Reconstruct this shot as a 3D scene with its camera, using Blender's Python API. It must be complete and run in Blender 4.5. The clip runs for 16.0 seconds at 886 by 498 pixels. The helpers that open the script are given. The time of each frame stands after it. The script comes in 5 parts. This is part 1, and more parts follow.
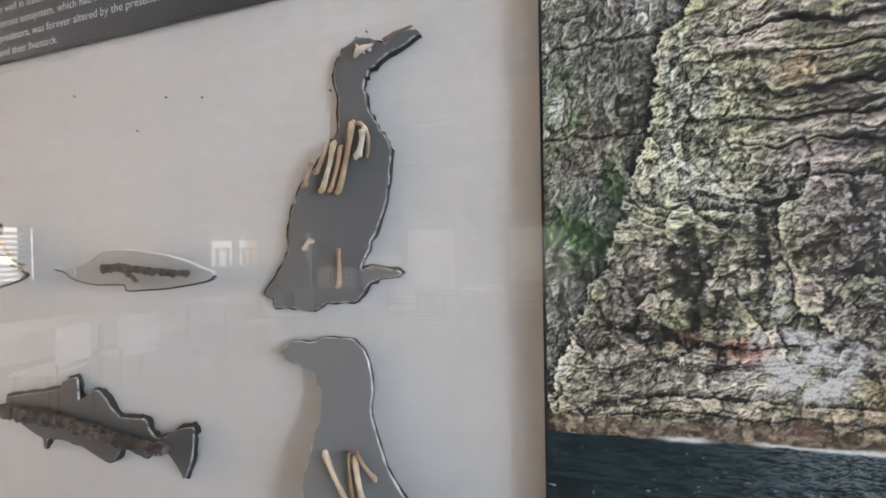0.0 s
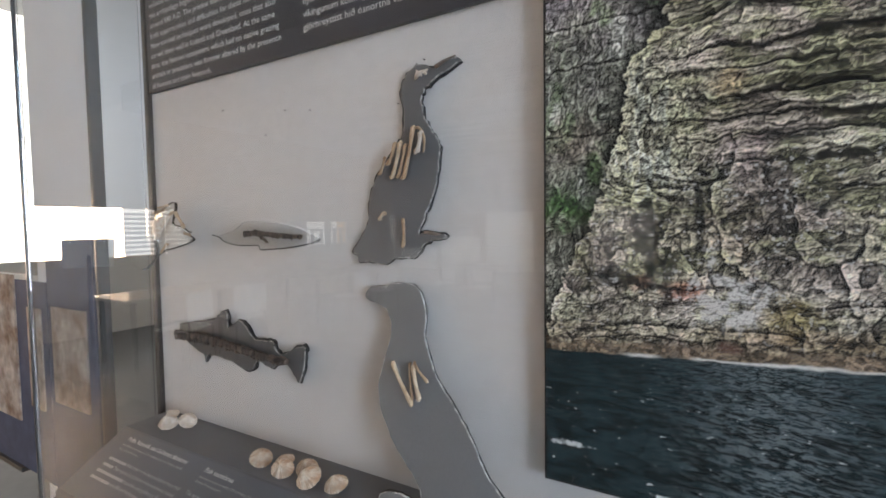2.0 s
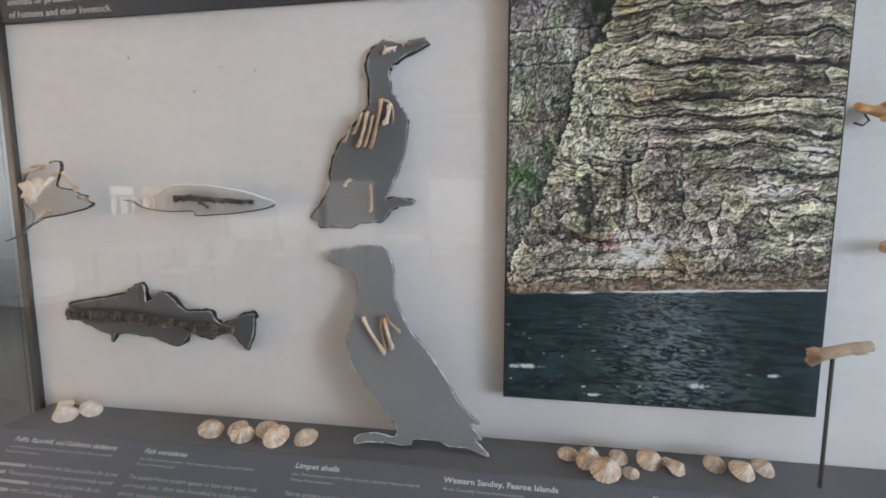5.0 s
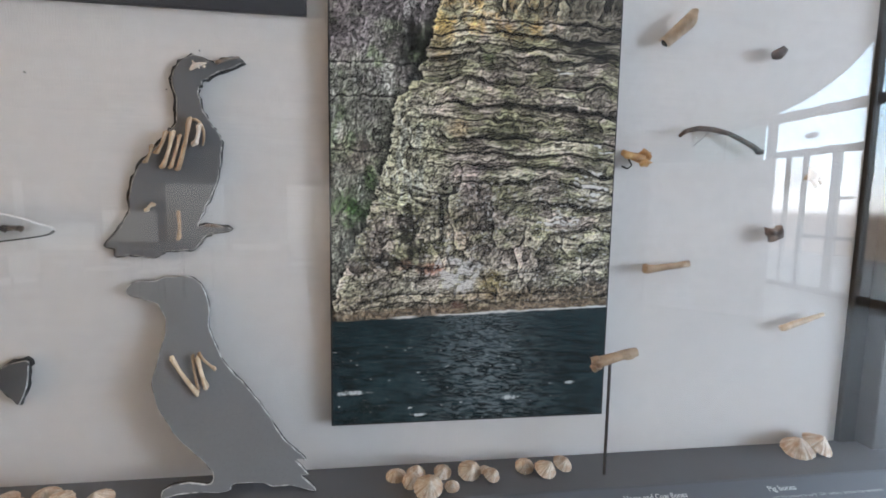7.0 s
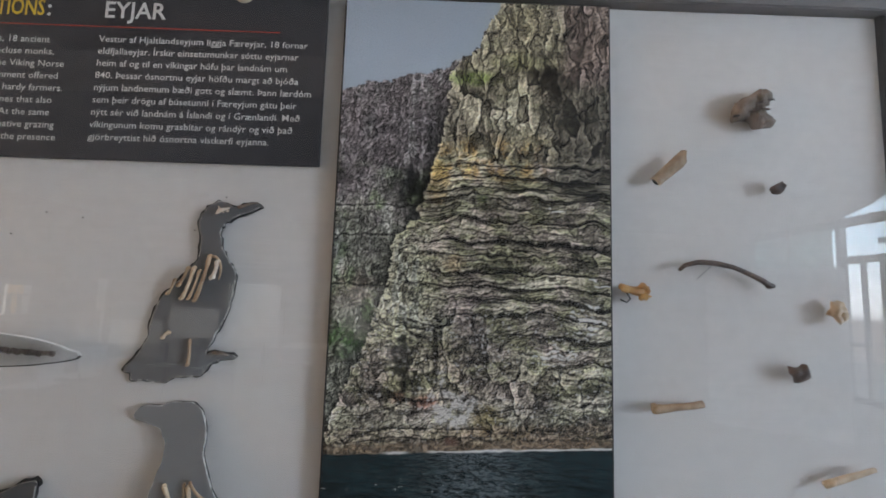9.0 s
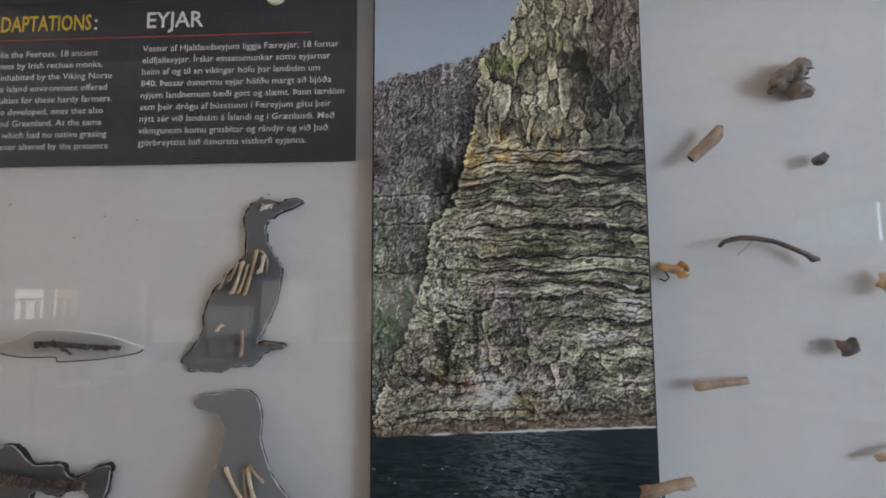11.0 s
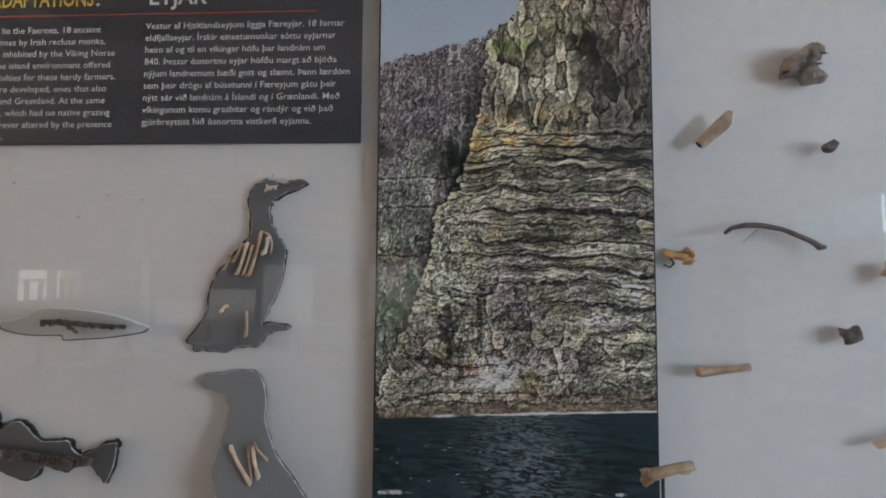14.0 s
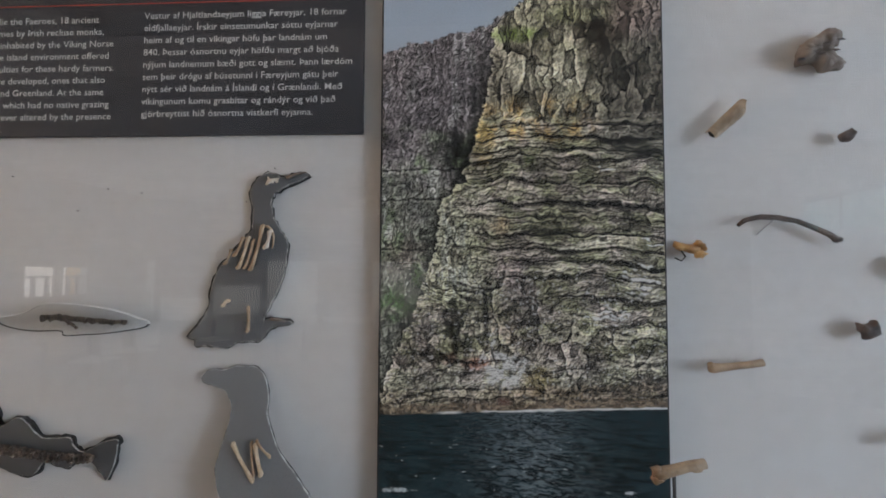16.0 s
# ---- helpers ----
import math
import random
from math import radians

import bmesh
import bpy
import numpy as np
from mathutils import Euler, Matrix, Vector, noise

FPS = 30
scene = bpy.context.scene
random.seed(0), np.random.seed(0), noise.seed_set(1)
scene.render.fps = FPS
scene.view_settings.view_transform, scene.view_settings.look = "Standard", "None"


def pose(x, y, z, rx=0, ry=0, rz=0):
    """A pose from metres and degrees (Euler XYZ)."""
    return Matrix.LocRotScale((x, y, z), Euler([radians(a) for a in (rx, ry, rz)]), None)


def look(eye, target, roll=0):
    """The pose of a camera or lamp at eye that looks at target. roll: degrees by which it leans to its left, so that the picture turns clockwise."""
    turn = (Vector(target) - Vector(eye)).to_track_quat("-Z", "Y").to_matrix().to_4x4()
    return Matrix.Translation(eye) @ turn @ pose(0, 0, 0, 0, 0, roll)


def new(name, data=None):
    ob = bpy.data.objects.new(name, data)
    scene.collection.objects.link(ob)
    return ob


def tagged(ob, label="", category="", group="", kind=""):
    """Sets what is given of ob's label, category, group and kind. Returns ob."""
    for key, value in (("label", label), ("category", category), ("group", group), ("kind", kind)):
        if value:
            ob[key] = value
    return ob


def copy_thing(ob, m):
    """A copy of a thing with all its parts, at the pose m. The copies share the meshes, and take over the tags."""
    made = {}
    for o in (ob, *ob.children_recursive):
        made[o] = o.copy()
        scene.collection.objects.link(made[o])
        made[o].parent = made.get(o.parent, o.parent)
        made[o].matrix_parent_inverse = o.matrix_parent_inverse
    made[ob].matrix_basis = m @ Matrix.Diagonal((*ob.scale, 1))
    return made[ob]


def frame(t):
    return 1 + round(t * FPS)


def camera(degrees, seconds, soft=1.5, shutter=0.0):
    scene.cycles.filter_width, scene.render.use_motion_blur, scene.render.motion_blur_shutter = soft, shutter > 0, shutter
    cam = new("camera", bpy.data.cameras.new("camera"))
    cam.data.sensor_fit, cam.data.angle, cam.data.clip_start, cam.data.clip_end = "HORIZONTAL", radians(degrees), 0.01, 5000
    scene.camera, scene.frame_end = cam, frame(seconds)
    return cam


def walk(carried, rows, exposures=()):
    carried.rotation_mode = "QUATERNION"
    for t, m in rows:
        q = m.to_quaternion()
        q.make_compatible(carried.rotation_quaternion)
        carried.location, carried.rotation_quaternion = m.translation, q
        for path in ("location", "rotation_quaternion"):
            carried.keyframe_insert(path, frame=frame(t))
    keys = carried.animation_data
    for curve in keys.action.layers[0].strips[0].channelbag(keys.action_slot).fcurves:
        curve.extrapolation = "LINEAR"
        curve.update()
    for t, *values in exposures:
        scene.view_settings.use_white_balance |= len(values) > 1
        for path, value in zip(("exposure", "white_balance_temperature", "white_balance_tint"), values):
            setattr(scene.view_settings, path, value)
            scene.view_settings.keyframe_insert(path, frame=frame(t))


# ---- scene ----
cam = camera(87.4, 16.0, soft=1.7)
PATH = [
    (0, (0.077, -0.567, 1.474), (-0.6, 1.315, 1.446), -1.1),
    (0.5, (0.158, -0.722, 1.455), (-0.767, 1.052, 1.416), -1.1),
    (1, (0.196, -0.759, 1.448), (-0.81, 0.969, 1.397), -0.9),
    (1.5, (0.211, -0.767, 1.445), (-0.799, 0.957, 1.367), -0.9),
    (2, (0.239, -0.754, 1.452), (-0.757, 0.978, 1.355), -0.8),
    (2.5, (0.192, -0.775, 1.447), (-0.683, 1.019, 1.332), -0.7),
    (3, (0.12, -0.835, 1.45), (-0.608, 1.022, 1.303), -0.4),
    (3.5, (0.076, -0.872, 1.445), (-0.511, 1.031, 1.266), -0.1),
    (5.8, (0.02, -0.972, 1.461), (-0.209, 0.996, 1.186), 0.4),
    (6, (0.023, -0.972, 1.466), (-0.181, 0.998, 1.181), 0.4),
    (6.5, (0.058, -0.969, 1.483), (0.059, 1.01, 1.2), 1.0),
    (6.7, (0.03, -1.02, 1.472), (0.135, 0.972, 1.32), 6.3),
    (7, (0.108, -0.954, 1.495), (0.362, 1.019, 1.29), 0.9),
    (7.5, (0.135, -0.935, 1.513), (0.485, 1.033, 1.443), -0.1),
    (8, (0.173, -0.925, 1.539), (0.504, 1.046, 1.6), 0.2),
    (8.5, (0.226, -0.943, 1.559), (0.372, 1.044, 1.734), 1.4),
    (9, (0.226, -0.987, 1.567), (0.247, 1.002, 1.781), 1.7),
    (9.2, (0.219, -1.0, 1.564), (0.206, 0.989, 1.776), 1.6),
    (11.5, (0.198, -1.008, 1.555), (0.108, 0.984, 1.715), -0.3),
    (12, (0.194, -1.006, 1.551), (0.106, 0.987, 1.7), -0.0),
    (12.5, (0.197, -1.002, 1.546), (0.103, 0.991, 1.684), 0.1),
    (13, (0.192, -1.008, 1.554), (0.105, 0.987, 1.671), 0.3),
    (13.5, (0.188, -1.01, 1.554), (0.102, 0.986, 1.663), 0.4),
    (14, (0.194, -1.006, 1.55), (0.101, 0.989, 1.665), 0.4),
    (14.5, (0.191, -1.001, 1.548), (0.097, 0.994, 1.662), 0.5),
    (15, (0.188, -0.993, 1.551), (0.089, 1.002, 1.649), 0.4),
    (15.5, (0.194, -0.984, 1.545), (0.084, 1.01, 1.65), 0.4),
    (16, (0.19, -0.984, 1.545), (0.081, 1.01, 1.644), 0.3),
]
EXPOSURES = [(0, 0.45), (0.5, 0.2), (2.0, 0.12), (2.5, 0.10), (3.0, 0.28), (3.5, 0.44), (6.5, 0.42), (7.0, 0.34), (7.5, -0.1), (9, -0.2), (16, -0.25)]
walk(cam, [(t, look(eye, target, roll)) for t, eye, target, roll in PATH], EXPOSURES)

# ---- world and light ----
world = bpy.data.worlds.new("world")
scene.world = world
world.use_nodes = True
wn = world.node_tree
sky = wn.nodes.new("ShaderNodeTexSky")
sky.sky_type, sky.sun_disc = "NISHITA", False
sky.sun_elevation, sky.sun_rotation = radians(14), radians(250)
wn.links.new(sky.outputs[0], wn.nodes["Background"].inputs[0])
wn.nodes["Background"].inputs[1].default_value = 0.1
sun = new("sun", bpy.data.lights.new("sun", "SUN"))
sun.data.energy, sun.data.angle, sun.data.color = 2.0, radians(0.6), (1, 0.93, 0.82)
sun.matrix_world = look((-30, 8, 9), (0, 0, 0))
SKY_RIGHT, SKY_LEFT, REAR = 7.5, 2.7, 1.5
window_light = new("window_lamp", bpy.data.lights.new("window_lamp", "AREA"))
window_light.data.shape, window_light.data.size, window_light.data.size_y = "RECTANGLE", 1.9, 2.7
window_light.data.energy, window_light.data.color = 288, (0.84, 0.98, 1.19)
window_light.matrix_world = look((7.42, -3.7, 1.75), (0, -0.4, 1.5))
# Added warm fill lamp overhead, out of view, to brighten the case.
roof_fill = new("roof_fill_lamp", bpy.data.lights.new("roof_fill_lamp", "AREA"))
roof_fill.data.shape, roof_fill.data.size, roof_fill.data.size_y = "RECTANGLE", 6.0, 2.0
roof_fill.data.energy, roof_fill.data.color = 84, (1, 0.72, 0.48)
roof_fill.matrix_world = pose(-1.5, -1.3, 6.15)
left_light = new("left_window_lamp", bpy.data.lights.new("left_window_lamp", "AREA"))
left_light.data.shape, left_light.data.size, left_light.data.size_y = "RECTANGLE", 1.9, 0.68
left_light.data.energy, left_light.data.color = 23, (1, 0.68, 0.43)
left_light.data.spread = radians(75)
left_light.matrix_world = look((-7.05, -2.25, 1.43), (0, -0.3, 1.4))


# ---- materials ----
def material(name, colour, rough=0.6, metal=0.0, vary=0.12, grain=60.0, stain=3.0, bump=0.15, second=None, stretch=(1, 1, 1), coat=0.0, rand=0.0):
    """A surface with grain and larger stains in object space; second: the colour of the stains."""
    m = bpy.data.materials.new(name)
    m.use_nodes = True
    nt = m.node_tree
    N, L = nt.nodes, nt.links
    b = N["Principled BSDF"]
    b.inputs["Roughness"].default_value, b.inputs["Metallic"].default_value = rough, metal
    b.inputs["Coat Weight"].default_value = coat
    co = N.new("ShaderNodeTexCoord")
    mp = N.new("ShaderNodeMapping")
    mp.inputs["Scale"].default_value = stretch
    L.new(co.outputs["Object"], mp.inputs[0])
    fine, wide = N.new("ShaderNodeTexNoise"), N.new("ShaderNodeTexNoise")
    for n, sc, det in ((fine, grain, 5), (wide, stain, 4)):
        n.inputs["Scale"].default_value, n.inputs["Detail"].default_value = sc, det
        L.new(mp.outputs[0], n.inputs["Vector"])
    mix = N.new("ShaderNodeMix")
    mix.data_type = "RGBA"
    mix.inputs[6].default_value = colour
    c2 = second or tuple(c * (1 - 1.6 * vary) for c in colour[:3]) + (1,)
    mix.inputs[7].default_value = c2
    ramp = N.new("ShaderNodeMapRange")
    ramp.inputs[1].default_value, ramp.inputs[2].default_value = 0.38, 0.68
    L.new(wide.outputs[0], ramp.inputs[0])
    L.new(ramp.outputs[0], mix.inputs[0])
    hsv = N.new("ShaderNodeHueSaturation")
    val = N.new("ShaderNodeMapRange")
    val.inputs[1].default_value, val.inputs[2].default_value = 0.25, 0.75
    val.inputs[3].default_value, val.inputs[4].default_value = 1 - vary, 1 + vary
    L.new(fine.outputs[0], val.inputs[0])
    L.new(mix.outputs[2], hsv.inputs["Color"])
    if rand:
        info = N.new("ShaderNodeObjectInfo")
        r = N.new("ShaderNodeMapRange")
        r.inputs[3].default_value, r.inputs[4].default_value = 1 - rand, 1 + rand
        L.new(info.outputs["Random"], r.inputs[0])
        mul = N.new("ShaderNodeMath")
        mul.operation = "MULTIPLY"
        L.new(val.outputs[0], mul.inputs[0])
        L.new(r.outputs[0], mul.inputs[1])
        L.new(mul.outputs[0], hsv.inputs["Value"])
    else:
        L.new(val.outputs[0], hsv.inputs["Value"])
    L.new(hsv.outputs[0], b.inputs["Base Color"])
    if bump:
        bp = N.new("ShaderNodeBump")
        bp.inputs["Strength"].default_value, bp.inputs["Distance"].default_value = bump, 0.002
        L.new(fine.outputs[0], bp.inputs["Height"])
        L.new(bp.outputs[0], b.inputs["Normal"])
    return m


def linen(name, colour):
    """Woven wall cloth: two crossed thread waves, slubs and faint soiling."""
    m = material(name, colour, 0.85, vary=0.035, grain=35, stain=1.6, bump=0, second=tuple(c * 0.93 for c in colour[:3]) + (1,))
    nt = m.node_tree
    N, L = nt.nodes, nt.links
    co = N.new("ShaderNodeTexCoord")
    heights = []
    for sc in ((9, 9, 420), (420, 420, 40)):
        mp = N.new("ShaderNodeMapping")
        mp.inputs["Scale"].default_value = sc
        L.new(co.outputs["Object"], mp.inputs[0])
        n = N.new("ShaderNodeTexNoise")
        n.inputs["Scale"].default_value, n.inputs["Detail"].default_value = 1.0, 3
        L.new(mp.outputs[0], n.inputs["Vector"])
        heights.append(n)
    add = N.new("ShaderNodeMath")
    add.operation = "ADD"
    L.new(heights[0].outputs[0], add.inputs[0])
    L.new(heights[1].outputs[0], add.inputs[1])
    bp = N.new("ShaderNodeBump")
    bp.inputs["Strength"].default_value, bp.inputs["Distance"].default_value = 0.6, 0.0008
    hs = [n for n in N if n.bl_idname == "ShaderNodeHueSaturation"][0]
    src = hs.inputs["Value"].links[0].from_socket
    tr = N.new("ShaderNodeMapRange")
    tr.inputs[1].default_value, tr.inputs[2].default_value, tr.inputs[3].default_value, tr.inputs[4].default_value = 0.7, 1.3, 0.955, 1.045
    L.new(add.outputs[0], tr.inputs[0])
    mu = N.new("ShaderNodeMath")
    mu.operation = "MULTIPLY"
    L.new(src, mu.inputs[0])
    L.new(tr.outputs[0], mu.inputs[1])
    L.new(mu.outputs[0], hs.inputs["Value"])
    L.new(add.outputs[0], bp.inputs["Height"])
    L.new(bp.outputs[0], N["Principled BSDF"].inputs["Normal"])
    return m


def glass(name, tint=(0.985, 0.995, 0.99, 1), ior=1.5):
    m = bpy.data.materials.new(name)
    m.use_nodes = True
    b = m.node_tree.nodes["Principled BSDF"]
    b.inputs["Base Color"].default_value = tint
    b.inputs["Roughness"].default_value, b.inputs["IOR"].default_value = 0.0, ior
    b.inputs["Transmission Weight"].default_value = 1.0
    return m


WALLCLOTH = linen("grey_linen", (0.57, 0.545, 0.522, 1))
CHARCOAL = material("charcoal_laminate", (0.078, 0.08, 0.085, 1), 0.42, vary=0.06, grain=180, bump=0.05)
DECK = material("charcoal_deck", (0.088, 0.093, 0.104, 1), 0.52, vary=0.08, grain=160, bump=0.08)
PANEL_DARK = material("slate_print", (0.036, 0.037, 0.044, 1), 0.42, vary=0.08, grain=90, bump=0.03)
STEEL = material("dark_steel", (0.07, 0.065, 0.062, 1), 0.4, 0.6, vary=0.1, grain=120, bump=0.06)
RAIL = material("brown_rail", (0.16, 0.145, 0.14, 1), 0.5, 0.2, vary=0.1, grain=80)
CUT_FACE = material("grey_foamboard_face", (0.112, 0.113, 0.116, 1), 0.5, vary=0.05, grain=140, bump=0.05)
CUT_FACE_LIGHT = material("mid_grey_foamboard_face", (0.172, 0.174, 0.178, 1), 0.5, vary=0.05, grain=140, bump=0.05)
CUT_FISH = material("slate_foamboard_face", (0.062, 0.063, 0.066, 1), 0.5, vary=0.06, grain=140, bump=0.05)
CUT_EDGE = material("white_and_black_cut_edge", (0.50, 0.48, 0.45, 1), 0.7, vary=0.4, grain=160, stain=120, second=(0.015, 0.015, 0.017, 1), bump=0.3)
CUT_EDGE_PALE = material("pale_cut_edge", (0.66, 0.65, 0.62, 1), 0.7, vary=0.2, grain=160, stain=60, second=(0.12, 0.12, 0.12, 1), bump=0.3)
CUT_BACK = material("black_backing", (0.012, 0.012, 0.013, 1), 0.7, vary=0.2, grain=200)
PIN = material("grey_pin", (0.35, 0.34, 0.33, 1), 0.45, 0.5, vary=0.05, bump=0)
BONE = material("tan_bone", (0.42, 0.30, 0.19, 1), 0.6, vary=0.2, grain=140, stain=24, second=(0.22, 0.13, 0.07, 1), bump=0.5, rand=0.12)
BONE_PALE = material("pale_bone", (0.58, 0.47, 0.34, 1), 0.6, vary=0.12, grain=150, stain=40, second=(0.36, 0.25, 0.15, 1), bump=0.4, rand=0.1)
BONE_ORANGE = material("orange_bone", (0.52, 0.32, 0.13, 1), 0.6, vary=0.2, grain=120, stain=50, second=(0.32, 0.15, 0.05, 1), bump=0.5)
BONE_GREY = material("grey_weathered_bone", (0.25, 0.20, 0.165, 1), 0.7, vary=0.25, grain=90, stain=24, second=(0.11, 0.08, 0.06, 1), bump=0.7)
BONE_DARK = material("dark_brown_bone", (0.115, 0.075, 0.058, 1), 0.6, vary=0.35, grain=110, stain=40, second=(0.035, 0.024, 0.02, 1), bump=0.7)
VERTEBRA = material("brown_vertebra", (0.10, 0.07, 0.053, 1), 0.5, vary=0.4, grain=220, stain=70, second=(0.02, 0.016, 0.014, 1), bump=0.8, rand=0.45)
SHELL = material("cream_limpet", (0.66, 0.58, 0.47, 1), 0.55, vary=0.14, grain=130, stain=55, second=(0.40, 0.24, 0.14, 1), bump=0.4, rand=0.16)
SHELL_WHITE = material("chalky_white_shell", (0.74, 0.68, 0.60, 1), 0.6, vary=0.12, grain=120, stain=60, second=(0.46, 0.36, 0.27, 1), bump=0.4, rand=0.1)
def streaked(m, ribs, dark):
    """Adds dark stripes that run from the tip of a shell to its rim."""
    nt = m.node_tree
    N, L = nt.nodes, nt.links
    co, sep, at2, comb, n, mr, mix = (N.new("ShaderNode" + k) for k in ("TexCoord", "SeparateXYZ", "Math", "CombineXYZ", "TexNoise", "MapRange", "Mix"))
    at2.operation = "ARCTAN2"
    L.new(co.outputs["Object"], sep.inputs[0])
    L.new(sep.outputs[1], at2.inputs[0])
    L.new(sep.outputs[0], at2.inputs[1])
    L.new(at2.outputs[0], comb.inputs[0])
    rnd = N.new("ShaderNodeObjectInfo")
    L.new(rnd.outputs["Random"], comb.inputs[1])
    n.inputs["Scale"].default_value, n.inputs["Detail"].default_value = ribs, 3
    L.new(comb.outputs[0], n.inputs["Vector"])
    mr.inputs[1].default_value, mr.inputs[2].default_value, mr.inputs[4].default_value = 0.48, 0.62, 0.75
    L.new(n.outputs[0], mr.inputs[0])
    b = N["Principled BSDF"]
    src = b.inputs["Base Color"].links[0].from_socket
    mix.data_type = "RGBA"
    L.new(mr.outputs[0], mix.inputs[0])
    L.new(src, mix.inputs[6])
    mix.inputs[7].default_value = dark
    L.new(mix.outputs[2], b.inputs["Base Color"])


streaked(SHELL, 6.5, (0.30, 0.20, 0.13, 1))
streaked(SHELL_WHITE, 3.5, (0.52, 0.43, 0.34, 1))
WHITE_INK = material("white_lettering", (0.60, 0.60, 0.59, 1), 0.5, vary=0.03, bump=0)
YELLOW_INK = material("yellow_lettering", (0.62, 0.43, 0.03, 1), 0.5, vary=0.03, bump=0)
RED_INK = material("red_rule", (0.42, 0.05, 0.03, 1), 0.5, vary=0.05, bump=0)
GREY_INK = material("grey_lettering", (0.42, 0.42, 0.42, 1), 0.5, vary=0.03, bump=0)
CREAM = material("cream_plastic", (0.68, 0.62, 0.5, 1), 0.4, vary=0.05)
GLASS = glass("low_reflection_glass", ior=1.44)
ACRYLIC = glass("clear_acrylic", (0.93, 0.95, 0.96, 1))
FLOOR = material("polished_concrete", (0.15, 0.147, 0.143, 1), 0.48, vary=0.1, grain=12, stain=0.8)
PLASTER = material("pale_plaster", (0.36, 0.355, 0.345, 1), 0.8, vary=0.03, grain=20, stain=0.6)
PLASTER_WARM = material("warm_plaster", (0.45, 0.38, 0.31, 1), 0.8, vary=0.04, grain=20, stain=0.6)
ALUMINIUM = material("grey_window_frame", (0.16, 0.165, 0.17, 1), 0.45, 0.3, vary=0.05)
NAVY = material("navy_print", (0.05, 0.075, 0.15, 1), 0.8, vary=0.15, grain=30, stain=8)
CHAIR_WHITE = material("white_plastic_seat", (0.78, 0.77, 0.74, 1), 0.35, vary=0.03)
TABLE_WOOD = material("pale_table_top", (0.6, 0.53, 0.43, 1), 0.35, vary=0.1, grain=14, stretch=(1, 6, 1))
PARCHMENT = material("sepia_print", (0.46, 0.41, 0.37, 1), 0.9, vary=0.3, grain=28, stain=11, second=(0.20, 0.13, 0.09, 1), bump=0)
OFFWHITE = material("off_white_board", (0.7, 0.69, 0.67, 1), 0.7, vary=0.03)


def glow(name, stops, strength, low, high):
    """A distant backdrop that gives off light; its colour changes with height."""
    m = bpy.data.materials.new(name)
    m.use_nodes = True
    nt = m.node_tree
    N, L = nt.nodes, nt.links
    N.remove(N["Principled BSDF"])
    co, sep, mr, cr, em = (N.new("ShaderNode" + k) for k in ("TexCoord", "SeparateXYZ", "MapRange", "ValToRGB", "Emission"))
    mr.inputs[1].default_value, mr.inputs[2].default_value = low, high
    L.new(co.outputs["Object"], sep.inputs[0])
    L.new(sep.outputs[2], mr.inputs[0])
    L.new(mr.outputs[0], cr.inputs[0])
    while len(cr.color_ramp.elements) < len(stops):
        cr.color_ramp.elements.new(0.5)
    for e, (p, c) in zip(cr.color_ramp.elements, stops):
        e.position, e.color = p, (*c, 1)
    em.inputs[1].default_value = strength
    L.new(cr.outputs[0], em.inputs[0])
    L.new(em.outputs[0], N["Material Output"].inputs[0])
    return m


BLIND = bpy.data.materials.new("translucent_blind")
BLIND.use_nodes = True
cloth = BLIND.node_tree.nodes.new("ShaderNodeBsdfTranslucent")
cloth.inputs[0].default_value = (0.50, 0.60, 0.58, 1)
BLIND.node_tree.links.new(cloth.outputs[0], BLIND.node_tree.nodes["Material Output"].inputs[0])


# ---- mesh helpers ----
def mesh_object(name, bm, mat, parent=None, label="", smooth=False):
    me = bpy.data.meshes.new(name)
    bmesh.ops.recalc_face_normals(bm, faces=bm.faces)
    bm.to_mesh(me)
    bm.free()
    for m in (mat if isinstance(mat, (list, tuple)) else [mat]):
        me.materials.append(m)
    if smooth:
        me.polygons.foreach_set("use_smooth", [True] * len(me.polygons))
    ob = new(name, me)
    if parent:
        ob.parent = parent
    if label:
        ob["label"] = label
    return ob


def part(name, bm, mat, parent, label="", smooth=False):
    return mesh_object(name, bm, mat, parent, label, smooth)


def empty(name, label, category, m=None, group="", kind=""):
    ob = new(name)
    ob.empty_display_size = 0.05
    if m is not None:
        ob.matrix_basis = m
    return tagged(ob, label, category, group, kind)


def box(x0, x1, y0, y1, z0, z1, bevel=0.0, bm=None):
    bm = bm or bmesh.new()
    vs = bmesh.ops.create_cube(bm, size=1)["verts"]
    for v in vs:
        v.co = Vector(((x0 + x1) / 2 + v.co.x * (x1 - x0), (y0 + y1) / 2 + v.co.y * (y1 - y0), (z0 + z1) / 2 + v.co.z * (z1 - z0)))
    if bevel:
        es = list({e for v in vs for e in v.link_edges})
        bmesh.ops.bevel(bm, geom=es, offset=bevel, segments=2, affect="EDGES")
    return bm


def extrude_profile(points, x0, x1):
    """A prism along x from a profile of (y, z)."""
    bm = bmesh.new()
    a = [bm.verts.new((x0, y, z)) for y, z in points]
    b = [bm.verts.new((x1, y, z)) for y, z in points]
    bm.faces.new(a)
    bm.faces.new(b[::-1])
    for i in range(len(a)):
        j = (i + 1) % len(a)
        bm.faces.new((a[i], b[i], b[j], a[j]))
    return bm


